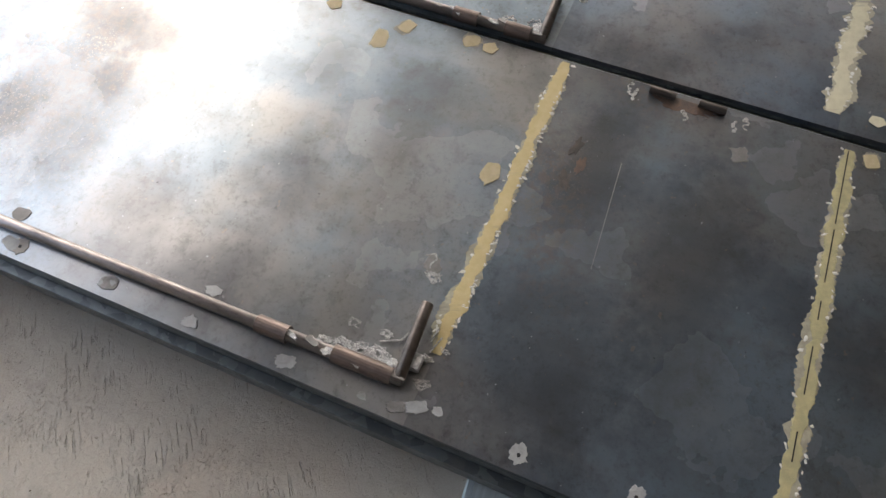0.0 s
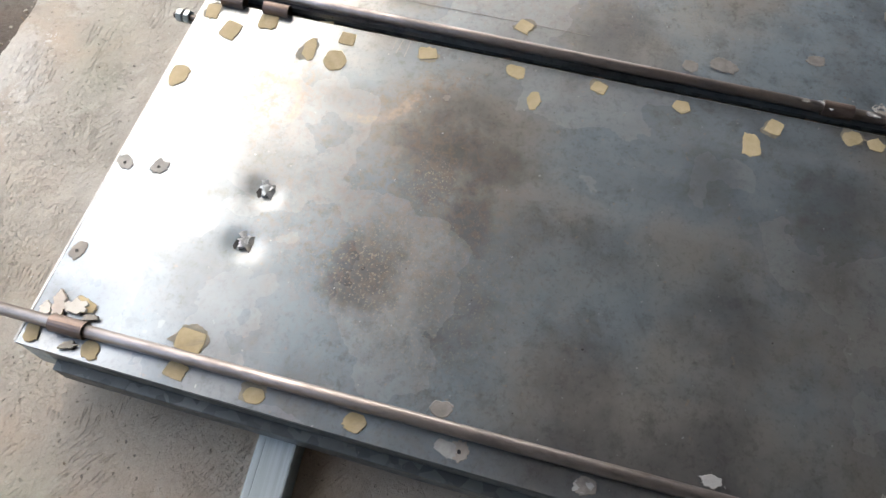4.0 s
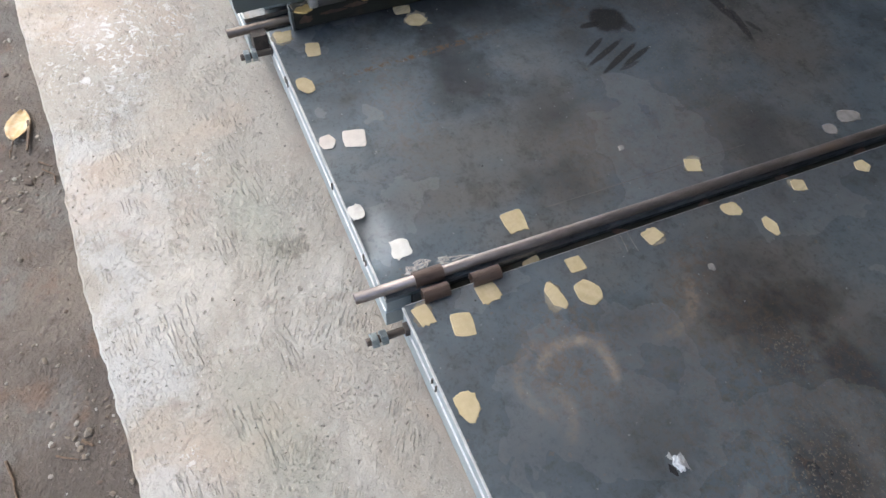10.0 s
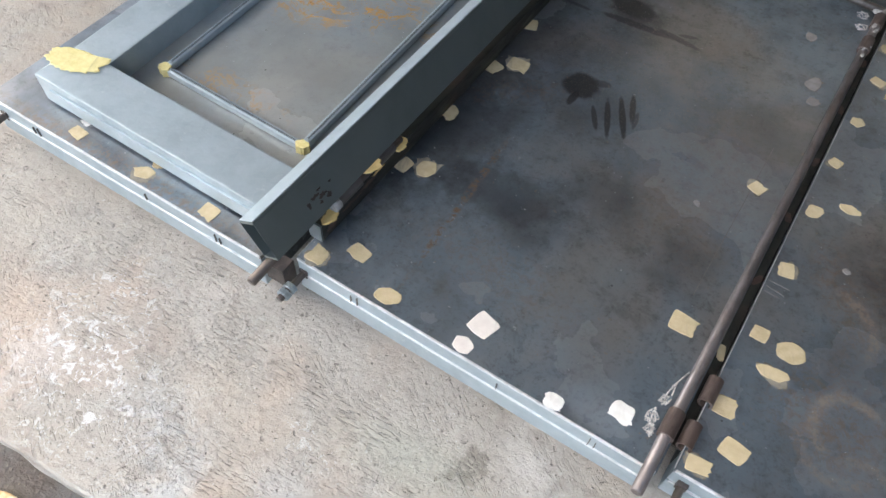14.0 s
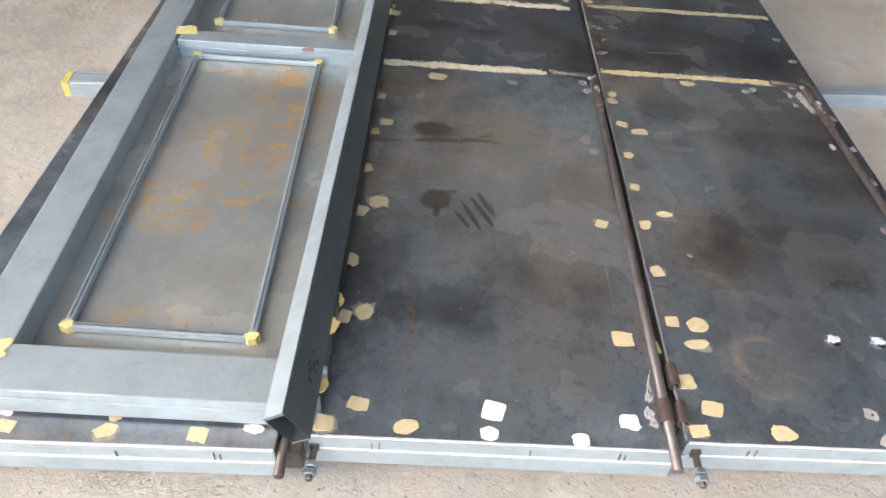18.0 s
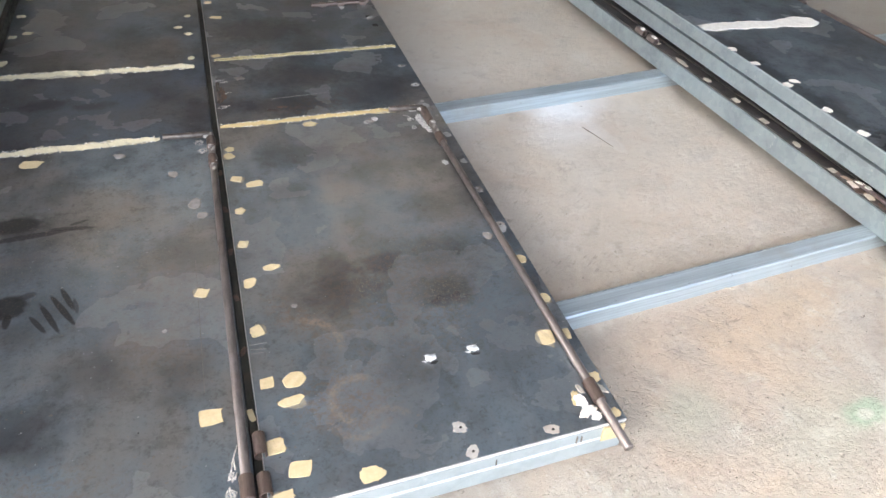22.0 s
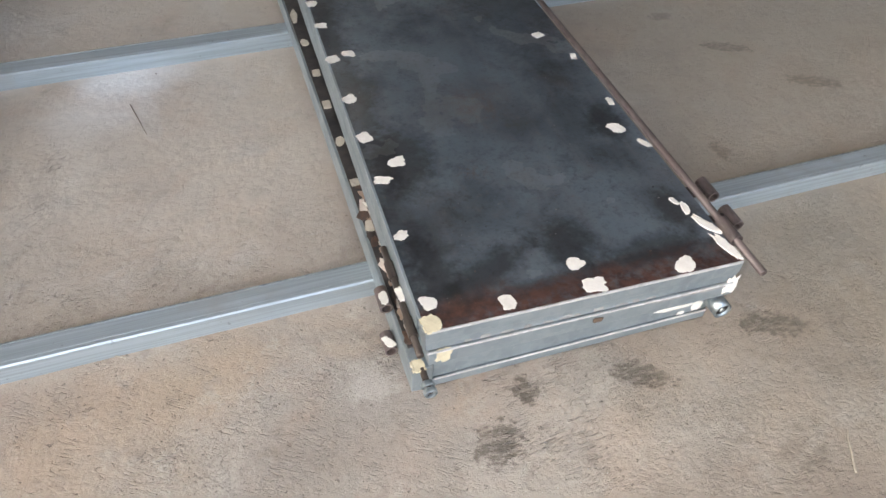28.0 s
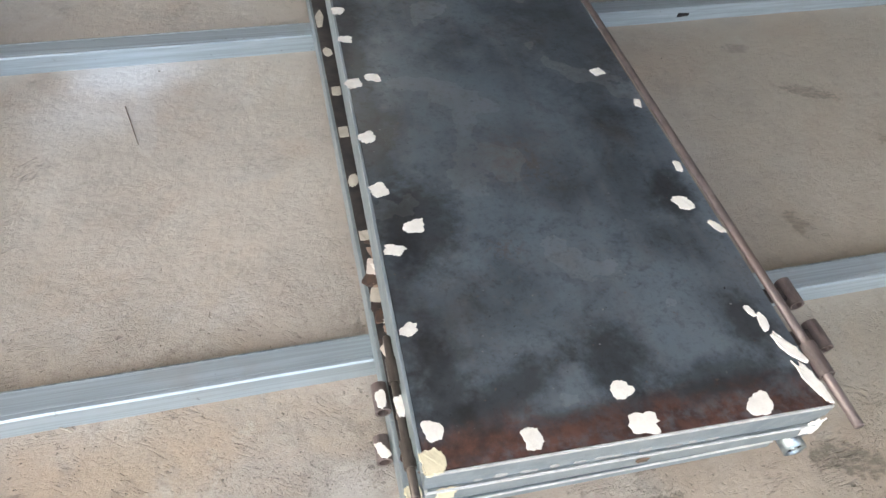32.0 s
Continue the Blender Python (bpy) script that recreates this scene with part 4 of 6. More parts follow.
def make_shell():
    """Unseen walls and roof, added to shape the light and the sheets' reflections."""
    def wall(name, bm, label, material=M_WALL):
        tagged(new(name, solid(name, bm, material)), label, "wall", kind="structure")
    wall("wall_back", block(-7.0, 9.0, 9.0, 9.2, -0.2, 3.7, 0), "unseen plain grey wall added to limit the light")
    # unseen, added to block light from the right and deepen shadows
    wall("wall_right", block(5.2, 5.4, -4.6, 9.2, -0.2, 3.7, 0), "unseen dark wall added to cut light from the right", M_DARKWALL)
    wall("wall_left", block(-7.2, -7.0, 1.5, 9.2, -0.2, 3.7, 0), "unseen plain grey wall added to limit the light")
    x0, x1, y0, y1 = -6.4, 9.6, EAVE, 9.6
    def roof(name, x0, x1, y0, y1, material, label):
        bm = block(x0, x1, y0, y1, 3.7, 3.73, 0)
        tagged(new(name, solid(name, bm, material)), label, "roof", kind="structure")
    # out of view: pale in front and dark behind, to steer reflections
    roof("ceiling", x0, x1, y0, 2.7, M_ROOF, "unseen pale roof added to brighten the gates' reflections")
    back = "unseen dark roof added to darken the gates' reflections"
    roof("ceiling_back", x0, x1, 2.702, 4.2, M_ROOF_DARK, back)
    roof("ceiling_back", x0, -1.502, 4.202, 5.8, M_ROOF_DARK, back)
    roof("ceiling_back", 2.502, x1, 4.202, 5.8, M_ROOF_DARK, back)
    roof("ceiling_back", x0, x1, 5.802, y1, M_ROOF_DARK, back)
    # added out of view as fill light for the inner floor and sheets
    roof("roof_fill_panel", -1.5, 2.5, 4.202, 5.8, M_FILL_PANEL, "unseen translucent panel added to brighten the sheets")


EAVE = -2.15
make_floor()
make_ground()
make_shell()

# ---- channels under the gates ----
def channel(a, b, width, height, label, tip=None):
    """A lipped zinc channel lying on the floor, its folded edge showing as a bright line."""
    root = thing("zinc_channel", label, "metal channel", "zinc channels on the floor")
    d = Vector((b[0] - a[0], b[1] - a[1])).normalized()
    nrm = Vector((-d.y, d.x))
    w = width / 2
    bm = bmesh.new()
    prof = [(-w, 0.0), (-w, height - 0.003), (-w + 0.003, height), (-w + 0.011, height), (-w + 0.0115, height - 0.0008), (-w + 0.012, height), (w - 0.003, height), (w, height - 0.003), (w, 0.0)]
    rings = []
    length = (Vector(b) - Vector(a)).length
    steps = max(2, int(length / 0.06))
    for k in range(steps + 1):
        p = Vector(a) + d * length * k / steps
        sway = 0.0012 * noise.noise(Vector((k * 0.4, a[1], 7)))
        rings.append([bm.verts.new((p.x + nrm.x * (u + sway), p.y + nrm.y * (u + sway), v)) for u, v in prof])
    for p, q in zip(rings, rings[1:]):
        for k in range(len(prof) - 1):
            bm.faces.new((p[k], p[k + 1], q[k + 1], q[k]))
    bm.faces.new(rings[0]), bm.faces.new(rings[-1][::-1])
    part("web", bm, M_CHANNEL, root)
    o = nrm * (w - 0.0022)
    part("back_lip", beam(Vector(a) + o, Vector(b) + o, 0.003, height - 0.0004, height + 0.0012, 0.0004), M_NUT, root, "bright worn fold along the edge")
    if tip:
        part("painted_tip", beam(a, (a[0] + d.x * tip, a[1] + d.y * tip), width + 0.003, 0.0005, height + 0.0015, 0.001), M_LEMON, root, "yellow painted end")
    return root


RAIL_H = 0.047
channel((-1.25, -0.205), (4.6, 0.255), 0.056, RAIL_H, "long zinc channel under the gate leaves near their lower ends")
channel((-1.535, 0.712), (4.4, 1.33), 0.062, RAIL_H, "zinc channel with a yellow painted end under the gates", 0.020)
channel((-1.87, 2.05), (4.2, 2.72), 0.062, RAIL_H, "zinc channel under the upper ends of the gates")

# ---- gate leaves with their sheet side up ----
TOP, BOT = 0.13, 0.048


def gate_leaf(name, label, corners, sheet, at=None, flange=0.0, dents=(), cuts=28):
    """One leaf: sheet over a frame of two stacked box sections."""
    root = thing(name, label, "gate leaf", "leaves of the folding gate", at=at)
    (ax, ay), (bx, by), (cx, cy), (dx, dy) = corners
    part("sheet", sheet_mesh(corners, TOP - 0.009, TOP, dents, cuts), sheet, root)
    mid = (TOP + BOT) / 2
    e = 0.04
    ends = (((ax, ay), (bx, by), (bx, by + e), (ax, ay + e)), ((dx, dy - e), (cx, cy - e), (cx, cy), (dx, dy)))
    for n, end in enumerate(ends):
        part("upper_end_rail", prism(end, mid + 0.0012, TOP - 0.0095, 0.0022), M_GALV, root)
        part("lower_end_rail", prism([(x, y + (-0.002 if n == 0 else 0.002)) for x, y in end], BOT, mid - 0.0012, 0.0022), M_GALV, root)
    # narrow pale strips that paint the glint on the fold and the sheet's edges
    part("end_rail_lip", beam((ax + 0.004, ay - 0.0006), (bx - 0.004, by - 0.0006), 0.0030, mid - 0.0016, mid + 0.0020, 0.0007), M_EDGE_LIGHT, root, "bright folded edge")
    part("sheet_edge", beam((ax + 0.002, ay - 0.0004), (bx - 0.002, by - 0.0004), 0.0034, TOP - 0.0046, TOP + 0.0005, 0.0004), M_EDGE_LIGHT, root, "sheet edge with its highlight painted on")
    part("sheet_edge", beam((ax - 0.0008, ay + 0.004), (dx - 0.0008, dy - 0.004), 0.0010, TOP - 0.0086, TOP - 0.0010, 0), M_EDGE_LIGHT, root, "sheet edge with its highlight painted on")
    for k, u in enumerate((0.17, 0.19, 0.60, 0.845, 0.86)):
        x, y = ax + (bx - ax) * u, ay + (by - ay) * u
        part("pencil_mark", prism(((x, y - 0.0030), (x + 0.0014, y - 0.0030), (x + 0.0014, y + 0.001), (x, y + 0.001)), mid + 0.006, mid + 0.022 + 0.004 * (k % 2)), M_PENCIL, root, "pencil setting-out mark")
    for side, x0, y0, x1, y1 in ((1, ax, ay, dx, dy), (-1, bx, by, cx, cy)):
        a, b = (x0 + side * 0.02, y0 + e + 0.0015), (x1 + side * 0.02, y1 - e - 0.0015)
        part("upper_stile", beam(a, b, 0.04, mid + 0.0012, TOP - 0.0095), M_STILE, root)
        grow = flange if side < 0 else 0.0
        a, b = (x0 + side * 0.02 + grow / 2, y0 + e + 0.0015), (x1 + side * 0.02 + grow / 2, y1 - e - 0.0015)
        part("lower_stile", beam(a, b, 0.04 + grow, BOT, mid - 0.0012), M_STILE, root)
    return root


def bolt(parent, x, y, z, length=0.075, plate=True, way=-1):
    """Pivot bolt with two nuts, welded to a small plate at the leaf's end."""
    if plate:
        part("pivot_plate", block(x - 0.008, x + 0.008, y - 0.0034, y + 0.016, z - 0.008, z + 0.010), M_SCORCH, parent, "burnt steel pivot plate")
    b = part("pivot_bolt", pipe((x, y, z), (x, y + way * length, z), 0.0062), M_PIPE, parent)
    for off in (0.030, 0.044):
        part("nut", nut((x, y + way * off, z), (0, way, 0), 0.0125, 0.0105), M_NUT, b, "zinc-plated hexagon nut")


def hinge_barrel(parent, a, b, r=0.0135, name="hinge_barrel", material=None):
    return part(name, pipe(a, b, r, r * 0.74), material or M_BARREL, parent, smooth=False)


def seam(parent, x0, x1, y, z, seed, width=0.017, slope=0.0, mat=None, count=46):
    """A welded joint smoothed over with filler: a thin ragged band and torn flakes beside it."""
    rng = random.Random(seed)
    part("spread_filler", ragged_strip(rng, x0, x1, y, width * 1.25, z + 0.0001, 0.0002, slope, 0.4, 0.003), M_SPREAD, parent, "thin scraped filler beside the seam")
    part("seam_filler", ragged_strip(rng, x0, x1, y, width * 0.9, z + 0.0004, 0.0004, slope, 0.40, 0.003), mat or M_YELLOW, parent, "filler along the welded seam")
    bits = part("filler_residue", flakes(rng, x0, x1, y, width * 0.55, z + 0.0003, count, 0.0042, slope), M_WHITE, parent)
    tagged(bits, label="torn white flakes of filler", kind="stuff")


def drop_rod(parent, x, z, y0, y1, lever_x, sleeves, drift=0.0):
    """Slide rod with sleeves and a bent lever."""
    def px(y):
        return x + drift * (y - y0)
    rod = part("slide_rod", pipe((px(y0), y0, z), (px(y1), y1, z), 0.0088), M_ROD, parent, "dull steel slide rod", True)
    for s0, s1 in sleeves:
        part("sleeve", pipe((px(s0), s0, z), (px(s1), s1, z), 0.0125, 0.0095), M_BARREL, parent)
    part("lever", pipe((px(y1), y1 - 0.006, z + 0.003), (lever_x, y1 - 0.012, z + 0.012), 0.0085), M_PIPE, rod, "short welded lever", True)
    q = random.Random(int(1000 * abs(x)) + 5)
    for k in range(7):
        y = y1 - 0.01 - 0.03 * k + q.uniform(-0.008, 0.008)
        part("weld_smear", blob(q, px(y) + q.uniform(-0.004, 0.004), y, q.uniform(0.006, 0.011), q.uniform(0.012, 0.03), z + 0.0082 - 0.0006 * (k % 2), 0.0022, 0.4, 22), M_WELD if k % 2 else M_DUN, rod, "pale ground weld on the rod")
    part("weld", squiggle(random.Random(3), px(y1) - 0.006, y1 - 0.004, 0.018, z + 0.006, 12, 0.0030), M_WELD, rod)
    return rod


# leaf beside the open floor
C_BLOTS = [(0.195, 0.455, 0.05, 0.035, 0, 0.45), (0.259, 0.043, 0.075, 0.055, 20, 0.55), (0.478, 0.000, 0.060, 0.042, 0, 0.74), (0.30, 0.06, 0.24, 0.20, 0, 0.1),
           (0.24, 0.92, 0.12, 0.05, -10, 0.6), (0.235, 0.625, 0.10, 0.040, 0, 0.40), (0.359, 0.127, 0.045, 0.028, 10, 0.6), (0.54, 0.31, 0.075, 0.05, 10, 0.3), (0.50, 0.14, 0.06, 0.05, 30, 0.3),
           (0.36, -0.19, 0.05, 0.05, 0, 0.35), (0.55, 0.95, 0.12, 0.10, 0, 0.4), (0.24, 1.5, 0.13, 0.10, 0, 0.5), (0.35, 1.10, 0.2, 0.06, 0, 0.5), (0.25, 0.12, 0.035, 0.07, 0, 0.5)]
C_RUSTS = [(0.20, -0.24, 0.08, 0.08, 0, 0.5), (0.15, -0.02, 0.03, 0.10, 30, 0.35), (0.36, -0.02, 0.16, 0.16, 0, 0.22), (0.32, 0.88, 0.14, 0.05, 20, 0.35), (0.05, 1.0, 0.05, 0.10, 0, 0.3), (0.45, 0.05, 0.25, 0.25, 0, 0.12)]
C_ARCS = [(0.232, -0.245, 0.052, 0.014, 60, 250, 0.75), (0.14, -0.10, 0.085, 0.013, -10, 85, 0.75), (0.225, -0.27, 0.06, 0.011, 180, 330, 0.5), (0.27, -0.33, 0.05, 0.012, 30, 150, 0.45)]
leaf_c = gate_leaf("gate_leaf", "dark mill-scale gate leaf with yellow filler dabs on zinc channels",
                   ((0.045, -0.437), (0.703, -0.418), (0.703, 2.60), (0.045, 2.60)), black_sheet("mill_scale_sheet_warm", C_BLOTS, C_RUSTS, 0.75, 0.0, dusts=((0.47, 0.0, 0.07, 0.06, 0.55), (0.30, 0.05, 0.04, 0.035, 0.6), (0.48, 0.10, 0.13, 0.10, 0.35), (0.40, -0.08, 0.10, 0.06, 0.3), (0.25, 0.86, 0.15, 0.06, 0.3)),
                                                                                                                 arcs=C_ARCS, pieces=((0.818, 1.272, 0.006, (0.65, 0.67, 0.71)), (1.272, 3.0, 0.0, (0.72, 0.72, 0.72)))), flange=0.014, cuts=64,
                   dents=((0.393, -0.185, 0.034, 0.0045), (0.484, -0.180, 0.034, 0.0045), (0.66, -0.36, 0.08, 0.003), (0.60, 0.75, 0.10, 0.003)))
Z = TOP + 0.0006
dabs(leaf_c, ((0.067, 0.69, 0.030, 0.030), (0.072, 0.538, 0.034, 0.030), (0.117, 0.507, 0.046, 0.034), (0.069, 0.395, 0.032, 0.034), (0.065, 0.264, 0.028, 0.030),
              (0.118, 0.167, 0.044, 0.024), (0.067, 0.126, 0.032, 0.034), (0.066, -0.025, 0.032, 0.036), (0.07, -0.165, 0.032, 0.034), (0.121, -0.17, 0.052, 0.042),
              (0.109, -0.219, 0.054, 0.026), (0.069, -0.312, 0.040, 0.040), (0.103, -0.367, 0.048, 0.040), (0.068, -0.414, 0.040, 0.030), (0.218, -0.409, 0.052, 0.036)), M_YELLOW, Z, 11)
dabs(leaf_c, ((0.304, 0.783, 0.050, 0.034), (0.639, -0.188, 0.040, 0.050), (0.687, -0.312, 0.026, 0.034), (0.682, -0.189, 0.026, 0.036), (0.685, -0.077, 0.026, 0.034),
              (0.683, 0.059, 0.030, 0.034), (0.684, -0.402, 0.034, 0.026), (0.039 + 0.03, 1.306, 0.034, 0.026), (0.069, 1.80, 0.03, 0.03), (0.09, 1.644, 0.05, 0.028),
              (0.062, 0.655, 0.03, 0.036)), M_YELLOW, Z, 12)
dabs(leaf_c, ((0.683, 0.179, 0.020, 0.034), (0.682, 0.35, 0.018, 0.028), (0.687, 0.494, 0.018, 0.028),
              (0.686, 0.643, 0.018, 0.030), (0.635, 0.498, 0.018, 0.026), (0.660, 1.545, 0.03, 0.03)), M_PALE, Z, 13, "ground_patch", "pale scraped weld spot", rag=0.25)
for x, y, m, seed in ((0.399, -0.411, M_SPOT, 2), (0.393, -0.357, M_SPOT, 3), (0.556, -0.405, M_DUN, 4), (0.682, 0.196, M_DUN, 6), (0.680, 0.969, M_PALE, 7), (0.672, 1.115, M_PALE, 8)):
    q = random.Random(seed)
    spot = part("scraped_spot", blob(q, x, y, 0.027, 0.022, Z + 0.0002, 0.0005, 0.28, 40, 2.4), m, leaf_c, "pale scraped spot with a bored dot")
    part("bored_dot", blob(q, x + 0.001, y, 0.0055, 0.0055, Z + 0.0008, 0.0004, 0.1, 12, 2.0), M_BLACK, spot)
for ax, ay, bx, by in ((0.048, -0.084, 0.072, -0.085), (0.048, -0.073, 0.079, -0.077), (0.047, -0.060, 0.083, -0.061)):
    part("scratch", beam((ax, ay), (bx, by), 0.0010, Z, Z + 0.0003, 0), M_PALE, leaf_c, "short pale scriber tick")
dabs(leaf_c, ((0.638, 0.16, 0.026, 0.034), (0.680, 0.354, 0.026, 0.03), 
              (0.685, 0.803, 0.018, 0.026), (0.48, 0.766, 0.03, 0.03), (0.13, 1.12, 0.03, 0.03), (0.15, 0.031, 0.014, 0.012)), M_GROUND, Z, 14, "ground_patch", "ground bare steel patch", rag=0.2)
rng = random.Random(21)
part("filler_patch", blob(rng, 0.630, -0.352, 0.022, 0.030, Z + 0.0003, 0.0006, 0.2), M_YELLOW, leaf_c)
for x, y, w, h, m in ((0.640, -0.385, 0.030, 0.022, M_PINK), (0.636, -0.360, 0.020, 0.034, M_WHITE), (0.648, -0.400, 0.022, 0.014, M_WHITE), (0.646, -0.335, 0.010, 0.020, M_DUN), (0.690, -0.345, 0.010, 0.028, M_BEIGE)):
    part("corner_spatter", blob(rng, x, y, w, h, Z + 0.0006, 0.003, 0.45, 34, 2.4), m, leaf_c, "pale filler daubed round the rod guide")
seam(leaf_c, 0.05, 0.60, 0.818, Z, 31, 0.022, 0.006, M_SEAM_WARM, 80)
seam(leaf_c, 0.06, 0.69, 1.272, Z, 32, 0.022, 0.01, M_SEAM)
for x0, x1 in ((0.062, 0.20), (0.21, 0.30), (0.33, 0.36), (0.40, 0.47), (0.52, 0.56)):
    part("open_slit", beam((x0, 1.270 + 0.01 * x0), (x1, 1.270 + 0.01 * x1), 0.0016, Z + 0.0008, Z + 0.0011, 0), M_BLACK, leaf_c, "dark slit left open in the seam")
drop_rod(leaf_c, 0.668, TOP + 0.0105, -0.485, 0.800, 0.545, ((-0.375, -0.325), (0.585, 0.632), (0.70, 0.785)), -0.012)
part("stop_block", block(0.612, 0.634, 0.796, 0.812, TOP, TOP + 0.016), M_WELD, leaf_c, "small bright steel stop")
q = random.Random(140)
for x, y, size, turns in ((0.640, 0.676, 0.022, 5), (0.638, 0.700, 0.030, 8), (0.635, 0.728, 0.032, 9), (0.630, 0.752, 0.030, 8), (0.634, 0.768, 0.018, 4), (0.602, 0.703, 0.020, 2),
                          (0.599, 0.750, 0.020, 3), (0.498, 0.773, 0.024, 6), (0.612, 0.815, 0.018, 4), (0.645, 0.822, 0.020, 4), (0.592, 0.832, 0.014, 2)):
    part("weld_bead", scribble(q, x, y, size, Z + 0.0005, turns, 0.0010), M_WELD, leaf_c)
for line in (((0.469, 0.752), (0.462, 0.762), (0.470, 0.768), (0.482, 0.762), (0.488, 0.766)), ((0.612, 0.748), (0.600, 0.772), (0.585, 0.778)), ((0.587, 0.810), (0.565, 0.812)), ((0.60, 0.815), (0.575, 0.822))):
    part("weld_bead", bead_line(q, line, Z + 0.0005, 0.0012), M_WELD, leaf_c)
for x, y, w in ((0.687, 0.643, 0.024), (0.689, 0.757, 0.012), (0.675, 0.827, 0.026), (0.670, 0.855, 0.016)):
    part("ground_patch", blob(q, x, y, w * 0.7, w, Z + 0.0002, 0.0004, 0.3), M_PALE, leaf_c, "pale scraped weld spot")
for x, y, seed in ((0.393, -0.190, 5), (0.484, -0.187, 9)):
    q = random.Random(seed)
    hole = part("burn_hole", blob(q, x, y - 0.006, 0.026, 0.012, Z - 0.0050, 0.0008, 0.45, 22), M_BLACK, leaf_c, "torn burn-through hole")
    part("torn_rim", tongue(q, x - 0.004, y + 0.004, Z - 0.0045, 0.030, 0.022, 0.011), M_TORN, hole, "lip of torn steel with sky glare painted white")
    part("torn_rim", blob(q, x - 0.004, y + 0.009, 0.024, 0.015, Z - 0.0030, 0.0055, 0.4, 26, 2.2), M_TORN, hole, "lump of torn steel with sky glare painted white")
    part("torn_rim", tongue(q, x - 0.016, y - 0.003, Z - 0.0040, 0.018, 0.012, 0.006), M_TORN, hole, "lip of torn steel with sky glare painted white")
for x in (0.058,):
    for y0, y1 in ((0.962, 1.004), (1.041, 1.084)):
        hinge_barrel(leaf_c, (x, y0, TOP + 0.006), (x + 0.001, y1, TOP + 0.006), 0.0062, "hinge_barrel", M_PIPE)
part("scorch", scrap(random.Random(8), 0.066, 1.02, 0.024, 0.12, Z - 0.0002, 0, 0.4, 0.0003), M_BROWN, leaf_c, "rust-brown heat mark")
for k, (x, y) in enumerate(((0.075, 0.945), (0.045 + 0.02, 0.935), (0.082, 1.10), (0.07, 1.12), (0.09, 1.02))):
    part("weld_bead", squiggle(random.Random(140 + k), x, y, 0.026, Z + 0.0004, 46, 0.0007), M_WELD, leaf_c)
part("bolt_bar", pipe((0.455, 1.688, TOP + 0.008), (0.685, 1.70, TOP + 0.008), 0.0075), M_BARREL, leaf_c, "short sliding bolt")
for x in (0.50, 0.57, 0.66):
    part("bolt_keeper", block(x - 0.012, x + 0.012, 1.680, 1.707, TOP, TOP + 0.014), M_BARREL, leaf_c, "small rusty bolt keeper")
q = random.Random(77)
for x, y, size in ((0.48, 1.715, 0.03), (0.54, 1.73, 0.035), (0.60, 1.72, 0.035), (0.66, 1.715, 0.03), (0.57, 1.668, 0.03)):
    part("weld_bead", scribble(q, x, y, size, Z + 0.0005, 4, 0.0012), M_WELD, leaf_c)
for x, y in ((0.655, 1.56), (0.662, 1.475)):
    part("bored_hole", scrap(random.Random(5), x, y, 0.022, 0.022, Z, 0, 0.05, 0.0008, 10), M_BLACK, leaf_c)
for k in range(3):
    part("burnt_mark", blob(random.Random(60 + k), 0.205 + 0.034 * k, 0.890 + 0.014 * (k % 2), 0.034, 0.014, Z, 0.0004, 0.5, 30), M_SCORCH if k != 1 else M_BROWN, leaf_c, "burnt brown mark")
part("scratch", beam((0.212, 0.961), (0.402, 0.973), 0.0009, Z, Z + 0.0003, 0), M_PALE, leaf_c, "pale scratch in the scale")
bolt(leaf_c, 0.066, -0.440, 0.098, 0.062)
part("end_dab", block(0.655, 0.700, -0.4235, -0.4195, 0.082, 0.122, 0.001), M_YELLOW, leaf_c, "yellow filler on the end rail")

# middle leaf
B_BLOTS = [(-0.425, 0.445, 0.055, 0.035, 0, 0.7), (-0.54, -0.10, 0.08, 0.16, 0, 0.5), (-0.40, -0.16, 0.10, 0.05, 10, 0.5), (-0.58, 0.2, 0.05, 0.5, 0, 0.4), (-0.43, 1.05, 0.06, 0.03, 0, 0.7),
           (-0.3, 1.02, 0.05, 0.02, 0, 0.6), (-0.25, -0.05, 0.06, 0.05, 0, 0.3)]
B_SMEARS = [(-0.436, 0.455, 0.050, 0.030, 0, 0.75), (-0.40, 0.405, 0.085, 0.010, 4, 0.7), (-0.315, 0.415, 0.050, 0.008, -8, 0.7), (-0.30, 0.435, 0.020, 0.006, 20, 0.6), (-0.54, 0.39, 0.030, 0.005, 0, 0.55),
            (-0.415, 0.165, 0.036, 0.036, 0, 0.9), (-0.412, 0.125, 0.008, 0.022, 0, 0.85), (-0.385, 0.192, 0.020, 0.010, 20, 0.6),
            (-0.303, 0.166, 0.0060, 0.040, 22, 0.9), (-0.309, 0.133, 0.0065, 0.056, 28, 0.95), (-0.332, 0.114, 0.0060, 0.052, 25, 0.9), (-0.353, 0.101, 0.0055, 0.032, 32, 0.85), (-0.285, 0.140, 0.005, 0.024, 12, 0.6)]
B_RUSTS = [(-0.445, -0.22, 0.006, 0.17, 4, 0.9), (-0.33, -0.30, 0.14, 0.06, 0, 0.3), (-0.12, 0.05, 0.10, 0.2, 0, 0.2), (-0.5, 0.08, 0.10, 0.03, 40, 0.3)]
